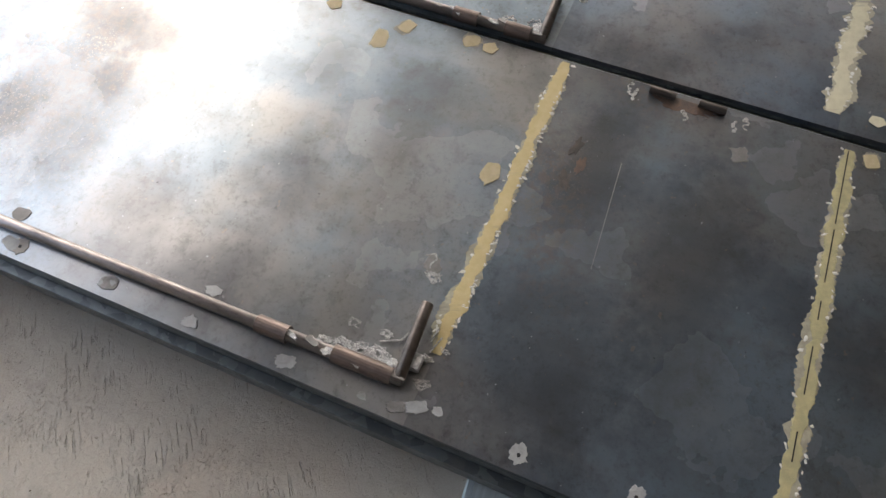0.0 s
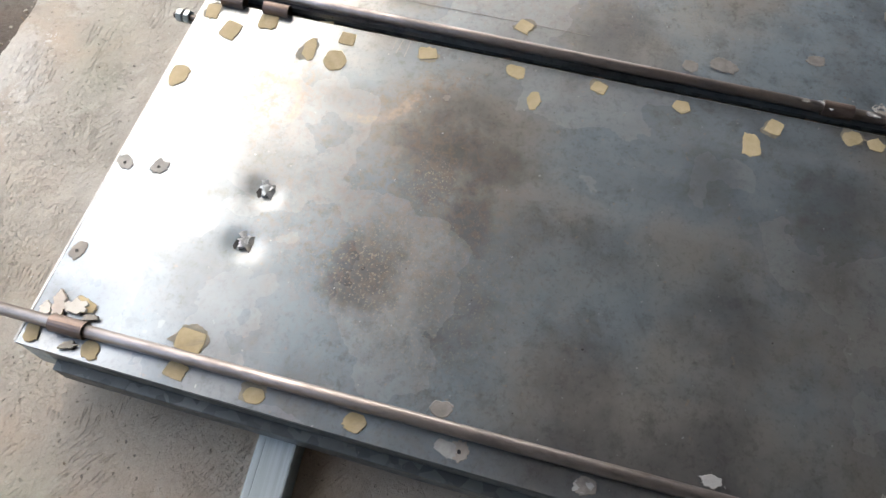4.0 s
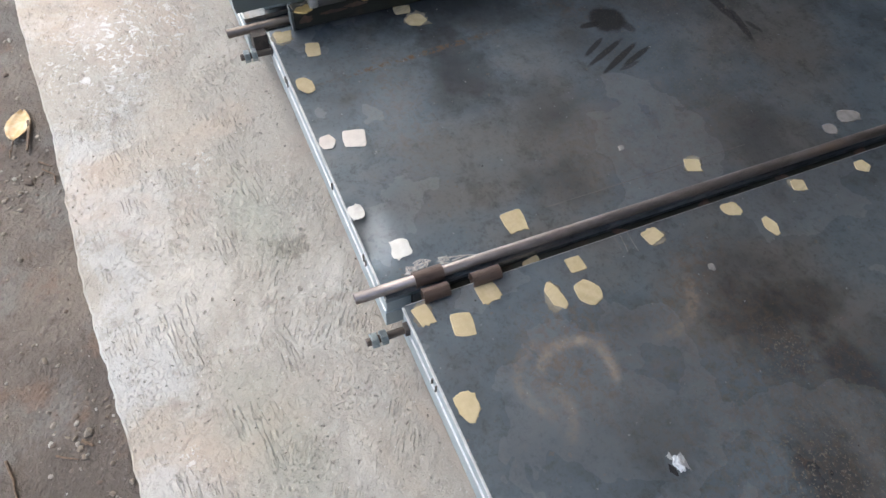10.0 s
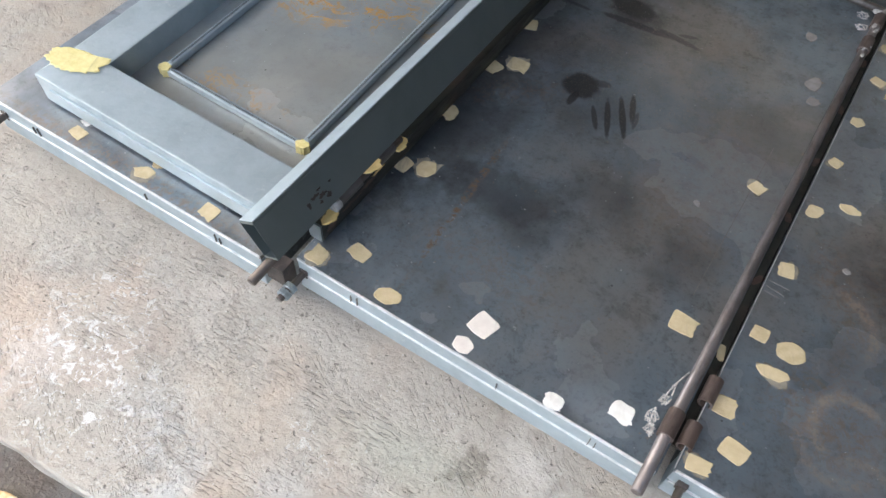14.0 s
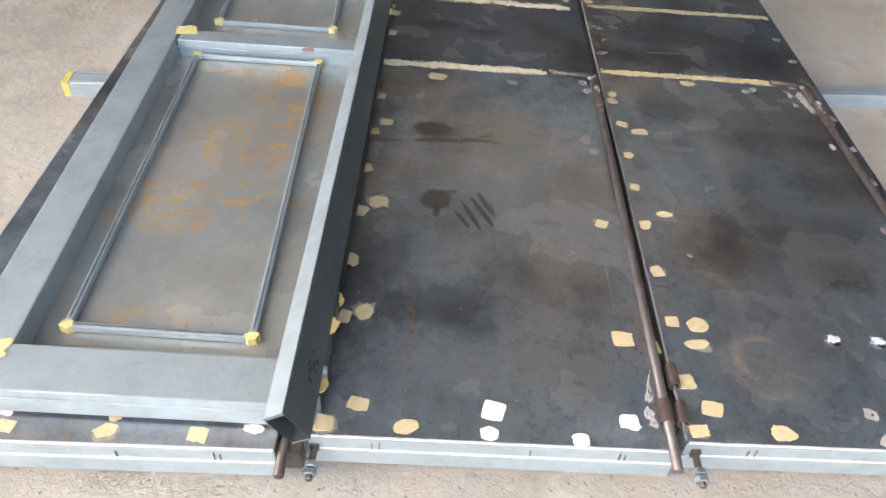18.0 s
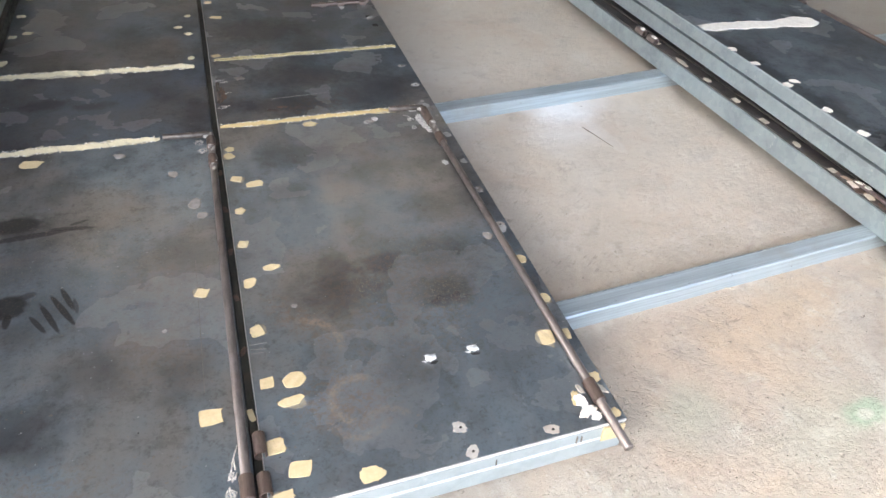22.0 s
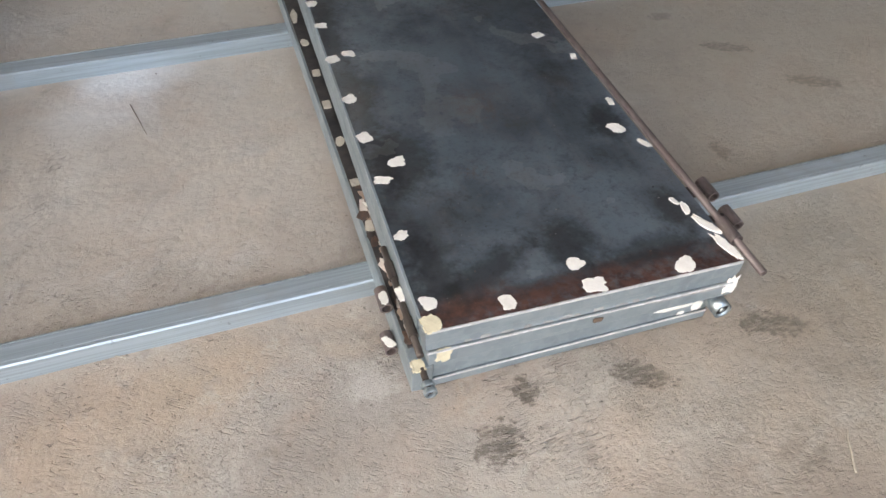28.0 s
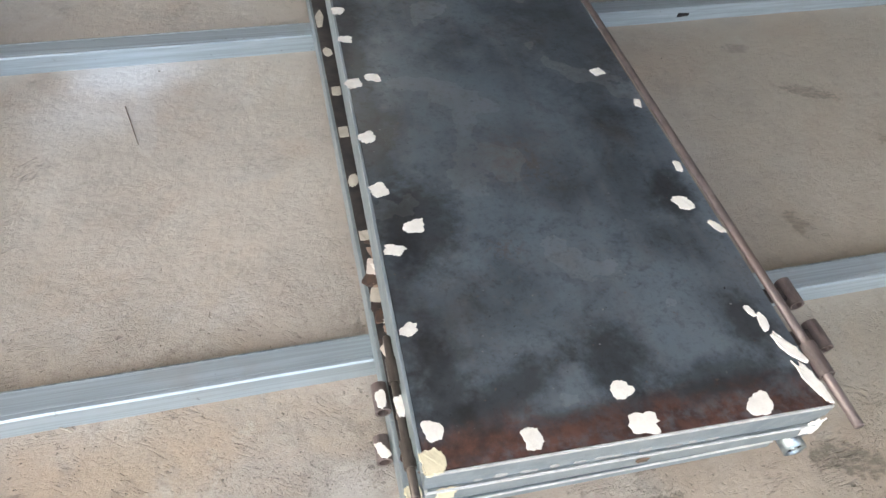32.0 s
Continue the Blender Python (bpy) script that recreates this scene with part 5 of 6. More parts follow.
leaf_b = gate_leaf("gate_leaf", "dark steel gate leaf with oily smears and filler dabs",
                   ((-0.600, -0.470), (0.026, -0.456), (0.026, 2.60), (-0.650, 2.60)), black_sheet("mill_scale_sheet_oily", B_BLOTS, B_RUSTS, 0.95, 4.0, dusts=((-0.30, 0.30, 0.2, 0.2, 0.35),), smears=B_SMEARS, pieces=((0.786, 1.25, 0.003, (0.58, 0.60, 0.66)), (1.25, 3.0, -0.04, (0.75, 0.74, 0.73)))), flange=0.0, cuts=56,
                   dents=((-0.090, -0.458, 0.062, 0.0085), (-0.135, -0.445, 0.05, 0.004), (-0.05, -0.45, 0.04, 0.004), (-0.48, -0.47, 0.10, 0.004)))
dabs(leaf_b, ((-0.600 + 0.012, 0.597, 0.036, 0.034), (-0.559, 0.469, 0.042, 0.034), (-0.588, 0.423, 0.034, 0.034), (-0.588, 0.265, 0.038, 0.042), (-0.545, 0.143, 0.050, 0.046),
              (-0.582, 0.106, 0.036, 0.046), (-0.580, -0.051, 0.032, 0.044), (-0.538, -0.194, 0.040, 0.046), (-0.575, -0.208, 0.03, 0.04), (-0.522, -0.404, 0.046, 0.034),
              (-0.575, -0.447, 0.040, 0.036), (-0.437, -0.443, 0.052, 0.034), (-0.036, -0.217, 0.050, 0.044),
              (-0.035, 0.116, 0.034, 0.034), (-0.436, 0.722, 0.06, 0.04)), M_YELLOW, Z, 15)
dabs(leaf_b, ((-0.590, 1.576, 0.035, 0.03), (-0.546, 1.604, 0.04, 0.03), (-0.585, 1.763, 0.035, 0.03), (-0.577, 1.936, 0.035, 0.03), (-0.590, 1.364, 0.03, 0.05),
              (-0.047, 1.572, 0.035, 0.03), (-0.012, 1.674, 0.024, 0.03), (-0.014, 1.507, 0.024, 0.03), (-0.012, 1.304, 0.024, 0.03), (-0.034, 1.86, 0.03, 0.03),
              (-0.594, 1.112, 0.035, 0.04), (-0.590, 0.971, 0.035, 0.04)), M_CREAM, Z, 16)
dabs(leaf_b, ((-0.288, -0.400, 0.046, 0.046), (-0.296, -0.447, 0.036, 0.032)), M_PINK, Z, 117, "filler_patch", "pinkish white filler dab", 0.88)
dabs(leaf_b, ((-0.051, -0.405, 0.036, 0.036), (-0.140, -0.447, 0.034, 0.026)), M_WHITE, Z, 17, "filler_patch", "white filler dab", 0.9, 0.05)
dabs(leaf_b, ((-0.034, 0.452, 0.035, 0.05), (-0.02, 0.40, 0.03, 0.03), (-0.219, 0.717, 0.03, 0.03), (-0.085, 0.597, 0.03, 0.03), (-0.11, 0.02, 0.012, 0.014)), M_GROUND, Z, 18, "ground_patch", "ground bare steel patch", rag=0.2)
seam(leaf_b, -0.61, -0.115, 0.786, Z, 33, 0.027, 0.003, M_CREAM, 70)
seam(leaf_b, -0.62, -0.005, 1.262, Z, 34, 0.030, -0.04, M_CREAM, 70)
drop_rod(leaf_b, 0.013, TOP + 0.0085, -0.500, 0.772, -0.105, ((-0.408, -0.363), (0.605, 0.650), (0.70, 0.745)), 0.006)
part("edge_strip", beam((0.0345, -0.40), (0.0345, 2.58), 0.015, TOP - 0.020, TOP - 0.014, 0.001), M_OILBAR, leaf_b, "oil-darkened lower edge strip")
dabs(leaf_b, ((0.034, -0.222, 0.015, 0.036),), M_YELLOW, TOP - 0.0142, 19)
dabs(leaf_b, ((0.034, -0.06, 0.014, 0.030), (0.034, 0.10, 0.014, 0.026), (0.034, 0.26, 0.013, 0.03), (0.034, 0.43, 0.013, 0.03), (0.034, 0.60, 0.013, 0.03)), M_BROWN, TOP - 0.0142, 19, "rust_patch", "brown rusty patch")
q = random.Random(170)
for line in (((0.004, -0.292), (-0.006, -0.323), (-0.010, -0.347), (-0.004, -0.358), (0.0, -0.345)), ((-0.004, -0.318), (-0.002, -0.340)), ((-0.014, -0.371), (-0.013, -0.394), (-0.006, -0.404), (-0.006, -0.415))):
    part("weld_bead", bead_line(q, line, Z + 0.0006, 0.0013), M_WELD, leaf_b)
for x, y, size in ((-0.010, -0.352, 0.018), (-0.012, -0.385, 0.024), (-0.008, -0.405, 0.020), (-0.006, 0.70, 0.03), (-0.012, 0.745, 0.03), (-0.10, 0.80, 0.02)):
    part("weld_bead", scribble(q, x, y, size, Z + 0.0005, 4, 0.0010), M_WELD, leaf_b)
for y0, y1 in ((-0.405, -0.364), (-0.327, -0.281)):
    hinge_barrel(leaf_b, (0.042, y0, TOP + 0.005), (0.042, y1, TOP + 0.005), 0.0115)
part("scratch", block(-0.0435, -0.0425, -0.16, 0.23, Z, Z + 0.0003, 0), M_GROUND, leaf_b, "long pale scriber line")
bolt(leaf_b, -0.590, -0.470, 0.092, 0.062)

# leaf under the framed one, swung a little on its hinges
HINGE = pose(-0.62, -0.502, 0, 0, 0, 1.9)
def swung(rows, m=HINGE):
    back = m.inverted()
    return [((back @ Vector((x, y, 0))).x, (back @ Vector((x, y, 0))).y, w, h) for x, y, w, h in rows]


leaf_a = gate_leaf("gate_leaf", "dark steel gate leaf mostly hidden under a framed leaf", ((-0.68, 0.0), (-0.028, 0.0), (-0.028, 3.05), (-0.68, 3.05)),
                   black_sheet("mill_scale_sheet_blue", ((-0.3, 0.03, 0.2, 0.02, 0, 0.4),), ((-0.35, 0.01, 0.35, 0.02, 0, 0.5),), 0.7, 9.0), at=HINGE)
dabs(leaf_a, swung(((-1.091, -0.492, 0.040, 0.030), (-0.928, -0.489, 0.046, 0.032), (-0.922, -0.450, 0.034, 0.044), (-0.776, -0.484, 0.044, 0.034), (-0.700, -0.440, 0.036, 0.034))), M_YELLOW, Z, 20)
dabs(leaf_a, swung(((-1.101, -0.456, 0.034, 0.036), (-0.690, -0.467, 0.040, 0.02))), M_WHITE, Z, 22, "filler_patch", "white filler dab", rag=0.2)
bolt(leaf_a, -0.655, 0.0, 0.092, 0.062)
part("slide_rod", pipe((-0.016, -0.040, 0.116), (-0.016, 0.5, 0.116), 0.0088), M_PIPE, leaf_a, "dull steel slide rod", True)
part("pivot_plate", block(-0.026, 0.014, 0.002, 0.03, 0.07, 0.118), M_SCORCH, leaf_a, "burnt steel pivot plate")

# framed leaf, its show side up
frame_leaf = thing("framed_gate_leaf", "galvanised gate leaf with raised moulding panels and rust-stained sheet, face up", "gate leaf", "leaves of the folding gate")
D_RUSTS = [(-0.85, 0.62, 0.10, 0.05, 0, 1.0), (-0.82, 0.52, 0.10, 0.15, 20, 1.0), (-0.92, 0.30, 0.14, 0.10, 10, 0.85), (-0.90, 0.10, 0.16, 0.06, 0, 1.0), (-1.02, 0.63, 0.08, 0.03, 0, 0.9),
           (-1.00, 0.02, 0.12, 0.05, 0, 0.9), (-0.80, 0.40, 0.03, 0.25, 0, 0.7), (-0.94, -0.26, 0.12, 0.03, 0, 0.5), (-0.95, 0.95, 0.2, 0.02, 0, 0.4)]
part("sheet", sheet_mesh(((-1.13, -0.42), (-0.65, -0.41), (-0.69, 2.62), (-1.30, 2.62)), 0.1365, 0.150), black_sheet("rust_flowered_sheet", (), D_RUSTS, 0.6, 13.0, True, 1.5, 0.5), frame_leaf, "dark sheet with orange rust blooms")
part("outer_stile", beam((-1.150, -0.382), (-1.340, 2.62), 0.086, 0.137, 0.200, 0.003), M_GALV, frame_leaf)
def rail_of(y0, y1, x0, x1, lift=0.0):
    part("cross_rail", prism(((x0, y0), (x1, y0 + 0.008), (x1, y1 + 0.008), (x0, y1)), 0.1375, 0.198 + lift, 0.003), M_GALV, frame_leaf)
rail_of(-0.470, -0.376, -1.195, -0.652)
rail_of(0.705, 0.765, -1.170, -0.668)
rail_of(1.225, 1.290, -1.205, -0.676)
rail_of(2.50, 2.60, -1.29, -0.69)
for y, x in ((-0.462, -0.66), (0.712, -0.68), (1.232, -0.69)):
    part("rail_lip", beam((x - 0.50, y - 0.010), (x + 0.004, y - 0.002), 0.004, 0.176, 0.1805, 0.001), M_RAIL, frame_leaf, "bright folded edge")
part("inner_stile", box_tube([(-0.609, 0.182), (-0.581, 0.198), (-0.617, 0.2625), (-0.6485, 0.243)], -0.520, 2.62, 0.0028, -0.013), M_GALV_SHADED, frame_leaf, "tall open-ended galvanised box section")


def sweep(points, y0, y1, lean):
    """A solid bar along y over an outline in x and z."""
    bm = bmesh.new()
    rings = [[bm.verts.new((x + lean * (y - y0), y, z)) for x, z in points] for y in (y0, y1)]
    for k in range(len(points)):
        j = (k + 1) % len(points)
        bm.faces.new((rings[0][k], rings[0][j], rings[1][j], rings[1][k]))
    bm.faces.new(rings[0][::-1]), bm.faces.new(rings[1])
    return bm


# thin plate added in a brighter zinc to paint the stile's top as lit
part("lit_stile_top", sweep([(-0.6478, 0.2439), (-0.6183, 0.2622), (-0.6190, 0.2633), (-0.6485, 0.2450)], -0.5185, 2.615, -0.013), M_RAIL, frame_leaf, "lit upper face of the tall section, painted brighter")


def moulding(corners, z):
    """A small bead of channel round one panel, with filler at its mitres."""
    for k in range(4):
        a, b = Vector(corners[k]), Vector(corners[(k + 1) % 4])
        d = (b - a).normalized() * 0.008
        bead = part("moulding_bead", beam(a + d, b - d, 0.014, 0.1508, z, 0.004), M_RAIL, frame_leaf)
        part("bead_groove", beam(a + d * 2, b - d * 2, 0.0035, z - 0.0005, z + 0.0012, 0.0004), M_GALV_DARK, bead)
    rng = random.Random(int(abs(corners[0][1]) * 1000))
    for x, y in corners:
        part("mitre_filler", blob(rng, x, y, 0.026, 0.023, 0.1512, z - 0.1490, 0.3, 26, 2.6), M_MITRE, frame_leaf, "yellow filler on the mitre")


moulding([(-1.060, -0.300), (-0.727, -0.300), (-0.774, 0.695), (-1.116, 0.695)], 0.166)
moulding([(-1.112, 0.905), (-0.764, 0.905), (-0.782, 1.182), (-1.128, 1.178)], 0.166)
moulding([(-1.143, 1.430), (-0.795, 1.428), (-0.815, 2.36), (-1.20, 2.36)], 0.166)
rng = random.Random(91)
for x, y, w, h in ((-1.165, -0.405, 0.10, 0.055), (-1.160, 0.760, 0.060, 0.050), (-1.195, 1.285, 0.05, 0.04), (-0.70, 1.26, 0.02, 0.03)):
    part("joint_filler", scrap(rng, x, y, w, h, 0.2002, 0.2, 0.2, 0.0012), M_MITRE, frame_leaf, "yellow filler over a frame joint")
part("burnt_spot", scrap(rng, -0.80, 0.698, 0.035, 0.022, 0.1985, 0, 0.3, 0.0006), M_RUSTPLATE, frame_leaf)
def stile_smear(rng, y, z, w, h, material, name):
    """A smudge on the leaning face of the tall stile."""
    bm = bmesh.new()
    rim = []
    for i in range(14):
        a, r = 6.283 * i / 14, rng.uniform(0.5, 1.15)
        py, pz = y + w * r * math.cos(a), z + h * r * math.sin(a)
        rim.append(bm.verts.new((-0.617 + 0.036 * (0.2625 - pz) / 0.0645 - 0.013 * (py + 0.52) + 0.0007, py, pz)))
    bm.faces.new(rim)
    part(name, bm, material, frame_leaf)
q = random.Random(17)
for y, z, w, h in ((-0.428, 0.222, 0.004, 0.006), (-0.412, 0.227, 0.010, 0.003), (-0.396, 0.221, 0.010, 0.004), (-0.386, 0.214, 0.006, 0.005), (-0.405, 0.214, 0.004, 0.003), (-0.374, 0.229, 0.004, 0.002), (-0.398, 0.232, 0.006, 0.002)):
    stile_smear(q, y, z, w, h, M_SCORCH, "soot_smear")
def hinge_x(y):
    return -0.588 - 0.012 * (y + 0.4)
part("hinge_flange", beam((-0.597, -0.420), (-0.634, 2.6), 0.026, 0.1315, 0.172, 0.002), M_OILBAR, frame_leaf, "oiled bar under the hinges, darkened for the shadow there")
for y0, y1 in ((-0.372, -0.318), (-0.270, -0.225), (0.93, 0.97), (1.0, 1.04)):
    hinge_barrel(frame_leaf, (hinge_x(y0), y0, 0.1825), (hinge_x(y1), y1, 0.1825), 0.0105, "hinge_barrel", M_BARREL_GREY)
part("hinge_core", pipe((hinge_x(-0.385), -0.385, 0.1825), (hinge_x(-0.20), -0.20, 0.1825), 0.0076), M_PIPE, frame_leaf, "", True)
part("hinge_cap", pipe((hinge_x(-0.388), -0.388, 0.1825), (hinge_x(-0.372), -0.372, 0.1825), 0.0112), M_SPOT, frame_leaf, "white-smeared pin end", True)
# paler than the bar, to paint its end face as lit
part("hinge_end_plate", block(-0.6105, -0.5835, -0.4245, -0.4205, 0.132, 0.174, 0.001), M_GALV_DARK, frame_leaf, "end plate of the hinge bar, painted paler as lit")
for y, w, z, seed in ((-0.290, 0.040, 0.1935, 1), (-0.205, 0.03, 0.1735, 2), (0.98, 0.034, 0.1935, 3), (1.06, 0.03, 0.1735, 4), (-0.40, 0.030, 0.1730, 5)):
    part("hinge_filler", blob(random.Random(seed), hinge_x(y) + 0.004, y, 0.022, w, z, 0.003, 0.25, 26), M_STRONG, frame_leaf, "yellow filler on the hinge")
for y, z, w, h, m in ((-0.300, 0.160, 0.03, 0.006, M_BROWN), (-0.345, 0.156, 0.03, 0.005, M_BROWN), (-0.397, 0.152, 0.016, 0.010, M_BROWN), (-0.27, 0.166, 0.02, 0.004, M_STRONG)):
    q, bm = random.Random(int(-1000 * y)), bmesh.new()
    rim = []
    for i in range(18):
        a, r = 6.283 * i / 18, q.uniform(0.55, 1.1)
        py, pz = y + w * r * math.cos(a), z + h * r * math.sin(a)
        rim.append(bm.verts.new((-0.5832 - 0.0122 * (py + 0.42), py, pz)))
    bm.faces.new(rim)
    part("rust_smear", bm, m, frame_leaf)

# ---- the folded pair beside them ----
STACK = pose(1.765, -0.298, 0, 0, 0, 2.0)
def stacked(rows):
    return swung(rows, STACK)


LOW = pose(1.775, -0.272, 0, 0, 0, 3.1)
low_leaf = thing("gate_leaf", "galvanised-edged gate leaf at the bottom of a folded pair", "gate leaf", "folded pair of leaves", at=LOW)
part("sheet", block(0.034, 0.575, 0.046, 2.95, 0.118, 0.124, 0.001), M_DARKSTRIP, low_leaf)
for z0, z1, off in ((0.048, 0.070, 0.0), (0.0725, 0.1445, 0.003)):
    part("end_rail", block(0.018, 0.588, off, 0.042, z0, z1, 0.0022), M_GALV_MID, low_leaf)
    part("end_rail", block(0.018, 0.588, 2.96, 3.0, z0, z1, 0.0022), M_GALV_MID, low_leaf)
part("end_rail_lip", beam((0.02, -0.0012), (0.586, -0.0012), 0.003, 0.0694, 0.0732, 0.0012), M_EDGE_LIGHT, low_leaf, "bright folded edge")
part("outer_stile", block(-0.022, 0.0165, -0.002, 3.0, 0.048, 0.113, 0.0025), M_GALV_MID, low_leaf)
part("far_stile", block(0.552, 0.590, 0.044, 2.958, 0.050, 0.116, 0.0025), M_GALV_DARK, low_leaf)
part("hinge_strip", block(-0.016, 0.032, 0.046, 2.955, 0.1135, 0.1190, 0.001), M_DARKSTRIP, low_leaf, "dark flat ledge under the hinges")
rng = random.Random(23)
for y, w, m in ((1.43, 0.05, M_BEIGE), (1.25, 0.085, M_BEIGE), (1.10, 0.036, M_BEIGE), (0.945, 0.036, M_BEIGE), (0.80, 0.036, M_BEIGE), (0.65, 0.036, M_BEIGE), (0.50, 0.026, M_BEIGE), (0.425, 0.04, M_PINK),
                (0.36, 0.035, M_BEIGE), (0.245, 0.04, M_PINK), (0.145, 0.025, M_PINK), (0.085, 0.04, M_PINK)):
    part("filler_patch", slab_dab(rng, -0.002 + rng.uniform(-0.003, 0.003), y, 0.022, w, 0.1192, 0.0012), m, low_leaf)
for k in range(16):
    y = 0.06 + 0.028 * k + rng.uniform(-0.01, 0.01)
    part("rust_patch", blob(rng, rng.uniform(-0.008, 0.010), y, rng.uniform(0.012, 0.024), rng.uniform(0.02, 0.045), 0.1190, 0.0010, 0.4, 24), (M_BROWN, M_SCORCH, M_RUSTPLATE)[k % 3], low_leaf, "rough red-brown rust on the ledge")
for x, y0, y1, z in ((-0.032, 0.128, 0.175, 0.134), (-0.036, 0.082, 0.124, 0.064), (-0.021, 1.40, 1.45, 0.136), (-0.021, 1.48, 1.53, 0.136)):
    barrel = hinge_barrel(low_leaf, (x, y0, z), (x, y1, z), 0.0125, "hinge_barrel", M_RODRUST)
    part("barrel_filler", blob(random.Random(int(1000 * y1)), x - 0.002, y0 + 0.016, 0.016, 0.030, z + 0.0115, 0.0025, 0.3, 24), M_WHITE, barrel, "white filler smeared on the barrel")
part("hinge_rod", pipe((0.006, 0.03, 0.1275), (0.006, 0.43, 0.1275), 0.0062), M_RODRUST, low_leaf, "pinkish rusty hinge rod", True)
rng = random.Random(29)
for y in (0.06, 0.11, 0.15, 0.235, 0.30, 0.385, 0.41):
    part("filler_patch", blob(rng, 0.004 + rng.uniform(-0.006, 0.004), y, 0.014, rng.uniform(0.012, 0.03), 0.1315, 0.0022, 0.45, 26, 2.4), M_WHITE, low_leaf)
wheel = part("roller", pipe((0.590, -0.034, 0.104), (0.590, 0.006, 0.104), 0.0185, 0.0150), M_NUT, low_leaf, "small roller with a bright steel rim", True)
part("roller_face", pipe((0.590, -0.030, 0.104), (0.590, 0.004, 0.104), 0.0148), M_BLACK, wheel, "black roller face")
part("roller_axle", pipe((0.590, -0.0325, 0.104), (0.590, 0.02, 0.104), 0.0055), M_NUT, wheel)
part("corner_filler", front_smear(random.Random(4), 0.455, 0.565, 0.094, 0.104, 0.0028), M_WHITE, low_leaf, "white filler on the end rail")
part("corner_filler", front_smear(random.Random(6), 0.548, 0.572, 0.074, 0.106, 0.0028), M_WHITE, low_leaf, "white filler on the end rail")
part("corner_filler", front_smear(random.Random(7), 0.518, 0.536, 0.073, 0.083, 0.0028), M_WHITE, low_leaf, "white filler on the end rail")
bolt(low_leaf, -0.004, 0.0, 0.112, 0.050, False)
part("corner_filler", scrap(random.Random(77), -0.008, 0.004, 0.022, 0.03, 0.1138, 0, 0.3, 0.004), M_CREAM, low_leaf)

F_BLOTS = [(0.075, 0.42, 0.06, 0.09, 0, 0.7), (0.05, 0.10, 0.035, 0.09, 0, 0.7), (0.02, 0.7, 0.04, 0.5, 0, 0.5), (0.30, 0.12, 0.045, 0.055, 0, 0.74), (0.12, 0.08, 0.10, 0.03, 30, 0.7),
           (0.53, 0.44, 0.035, 0.06, 0, 0.7), (0.53, 0.16, 0.03, 0.05, 0, 0.7), (0.30, 0.045, 0.30, 0.015, 4, 0.6), (0.45, 0.07, 0.08, 0.03, 0, 0.6), (0.5, 1.0, 0.1, 0.3, 0, 0.4)]
def burnt_sheet():
    """Black oiled sheet with a red-brown scale along its end."""
    return black_sheet("oiled_black_sheet", F_BLOTS, ((0.28, 0.55, 0.06, 0.08, 10, 0.35), (0.2, 0.35, 0.03, 0.03, 0, 0.4)), 2.2, 17.0, False, 1.3, 0.8, True)


top_leaf = thing("gate_leaf", "oily black gate leaf with white filler dabs atop a pair", "gate leaf", "folded pair of leaves", at=STACK)
part("sheet", sheet_mesh(((0.004, 0.0), (0.588, 0.004), (0.588, 3.0), (0.004, 3.0)), 0.2485, 0.252), burnt_sheet(), top_leaf)
part("upper_end_rail", prism(((0.002, -0.002), (0.590, 0.002), (0.590, 0.04), (0.002, 0.04)), 0.2205, 0.2475, 0.002), M_GALV_MID, top_leaf)
part("middle_end_rail", prism(((0.004, 0.0015), (0.592, 0.0055), (0.592, 0.04), (0.004, 0.04)), 0.1965, 0.2195, 0.002), M_GALV_MID, top_leaf)
part("lower_end_rail", prism(((0.010, 0.000), (0.602, 0.004), (0.602, 0.046), (0.010, 0.046)), 0.156, 0.1935, 0.002), M_GALV_MID, top_leaf)
part("corner_filler", front_smear(random.Random(9), 0.572, 0.602, 0.160, 0.212, 0.0032), M_WHITE, top_leaf, "white filler on the rail end")
part("corner_filler", front_smear(random.Random(10), 0.420, 0.585, 0.183, 0.193, 0.0028, 0.0008, 0.6), M_PALE, top_leaf, "scraped filler on the rail")
part("corner_filler", front_smear(random.Random(11), 0.020, 0.052, 0.160, 0.200, -0.0004, 0.001), M_CREAM, top_leaf, "cream filler on the rail end")
part("mud_spot", front_smear(random.Random(12), 0.308, 0.330, 0.168, 0.182, 0.0010, 0.001), M_TWIG, top_leaf, "dried brown mud")
for k in range(11):
    x = 0.07 + 0.034 * k + 0.006 * math.sin(5.0 * k)
    part("weld_spot", front_smear(random.Random(90 + k), x, x + 0.014 + 0.006 * (k % 3), 0.1985, 0.2045 + 0.003 * (k % 2), 0.0014 + 0.0068 * x, 0.001), M_PALE, top_leaf, "pale scraped weld spot")
part("end_rail_lip", beam((0.006, -0.0035), (0.586, 0.0005), 0.003, 0.1934, 0.1968, 0.0005), M_EDGE_LIGHT, top_leaf, "rail fold with its highlight painted on")
part("sheet_edge", beam((0.006, -0.0028), (0.586, 0.0016), 0.003, 0.2476, 0.2526, 0.0005), M_EDGE_LIGHT, top_leaf, "sheet edge with its highlight painted on")
part("inner_stile", block(-0.001, 0.036, 0.042, 2.99, 0.208, 0.2478, 0.002), M_GALV_MID, top_leaf)
part("lower_stile", block(0.001, 0.036, 0.048, 2.99, 0.147, 0.198, 0.002), M_GALV_MID, top_leaf)
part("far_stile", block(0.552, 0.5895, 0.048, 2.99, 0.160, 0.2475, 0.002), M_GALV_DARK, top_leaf)
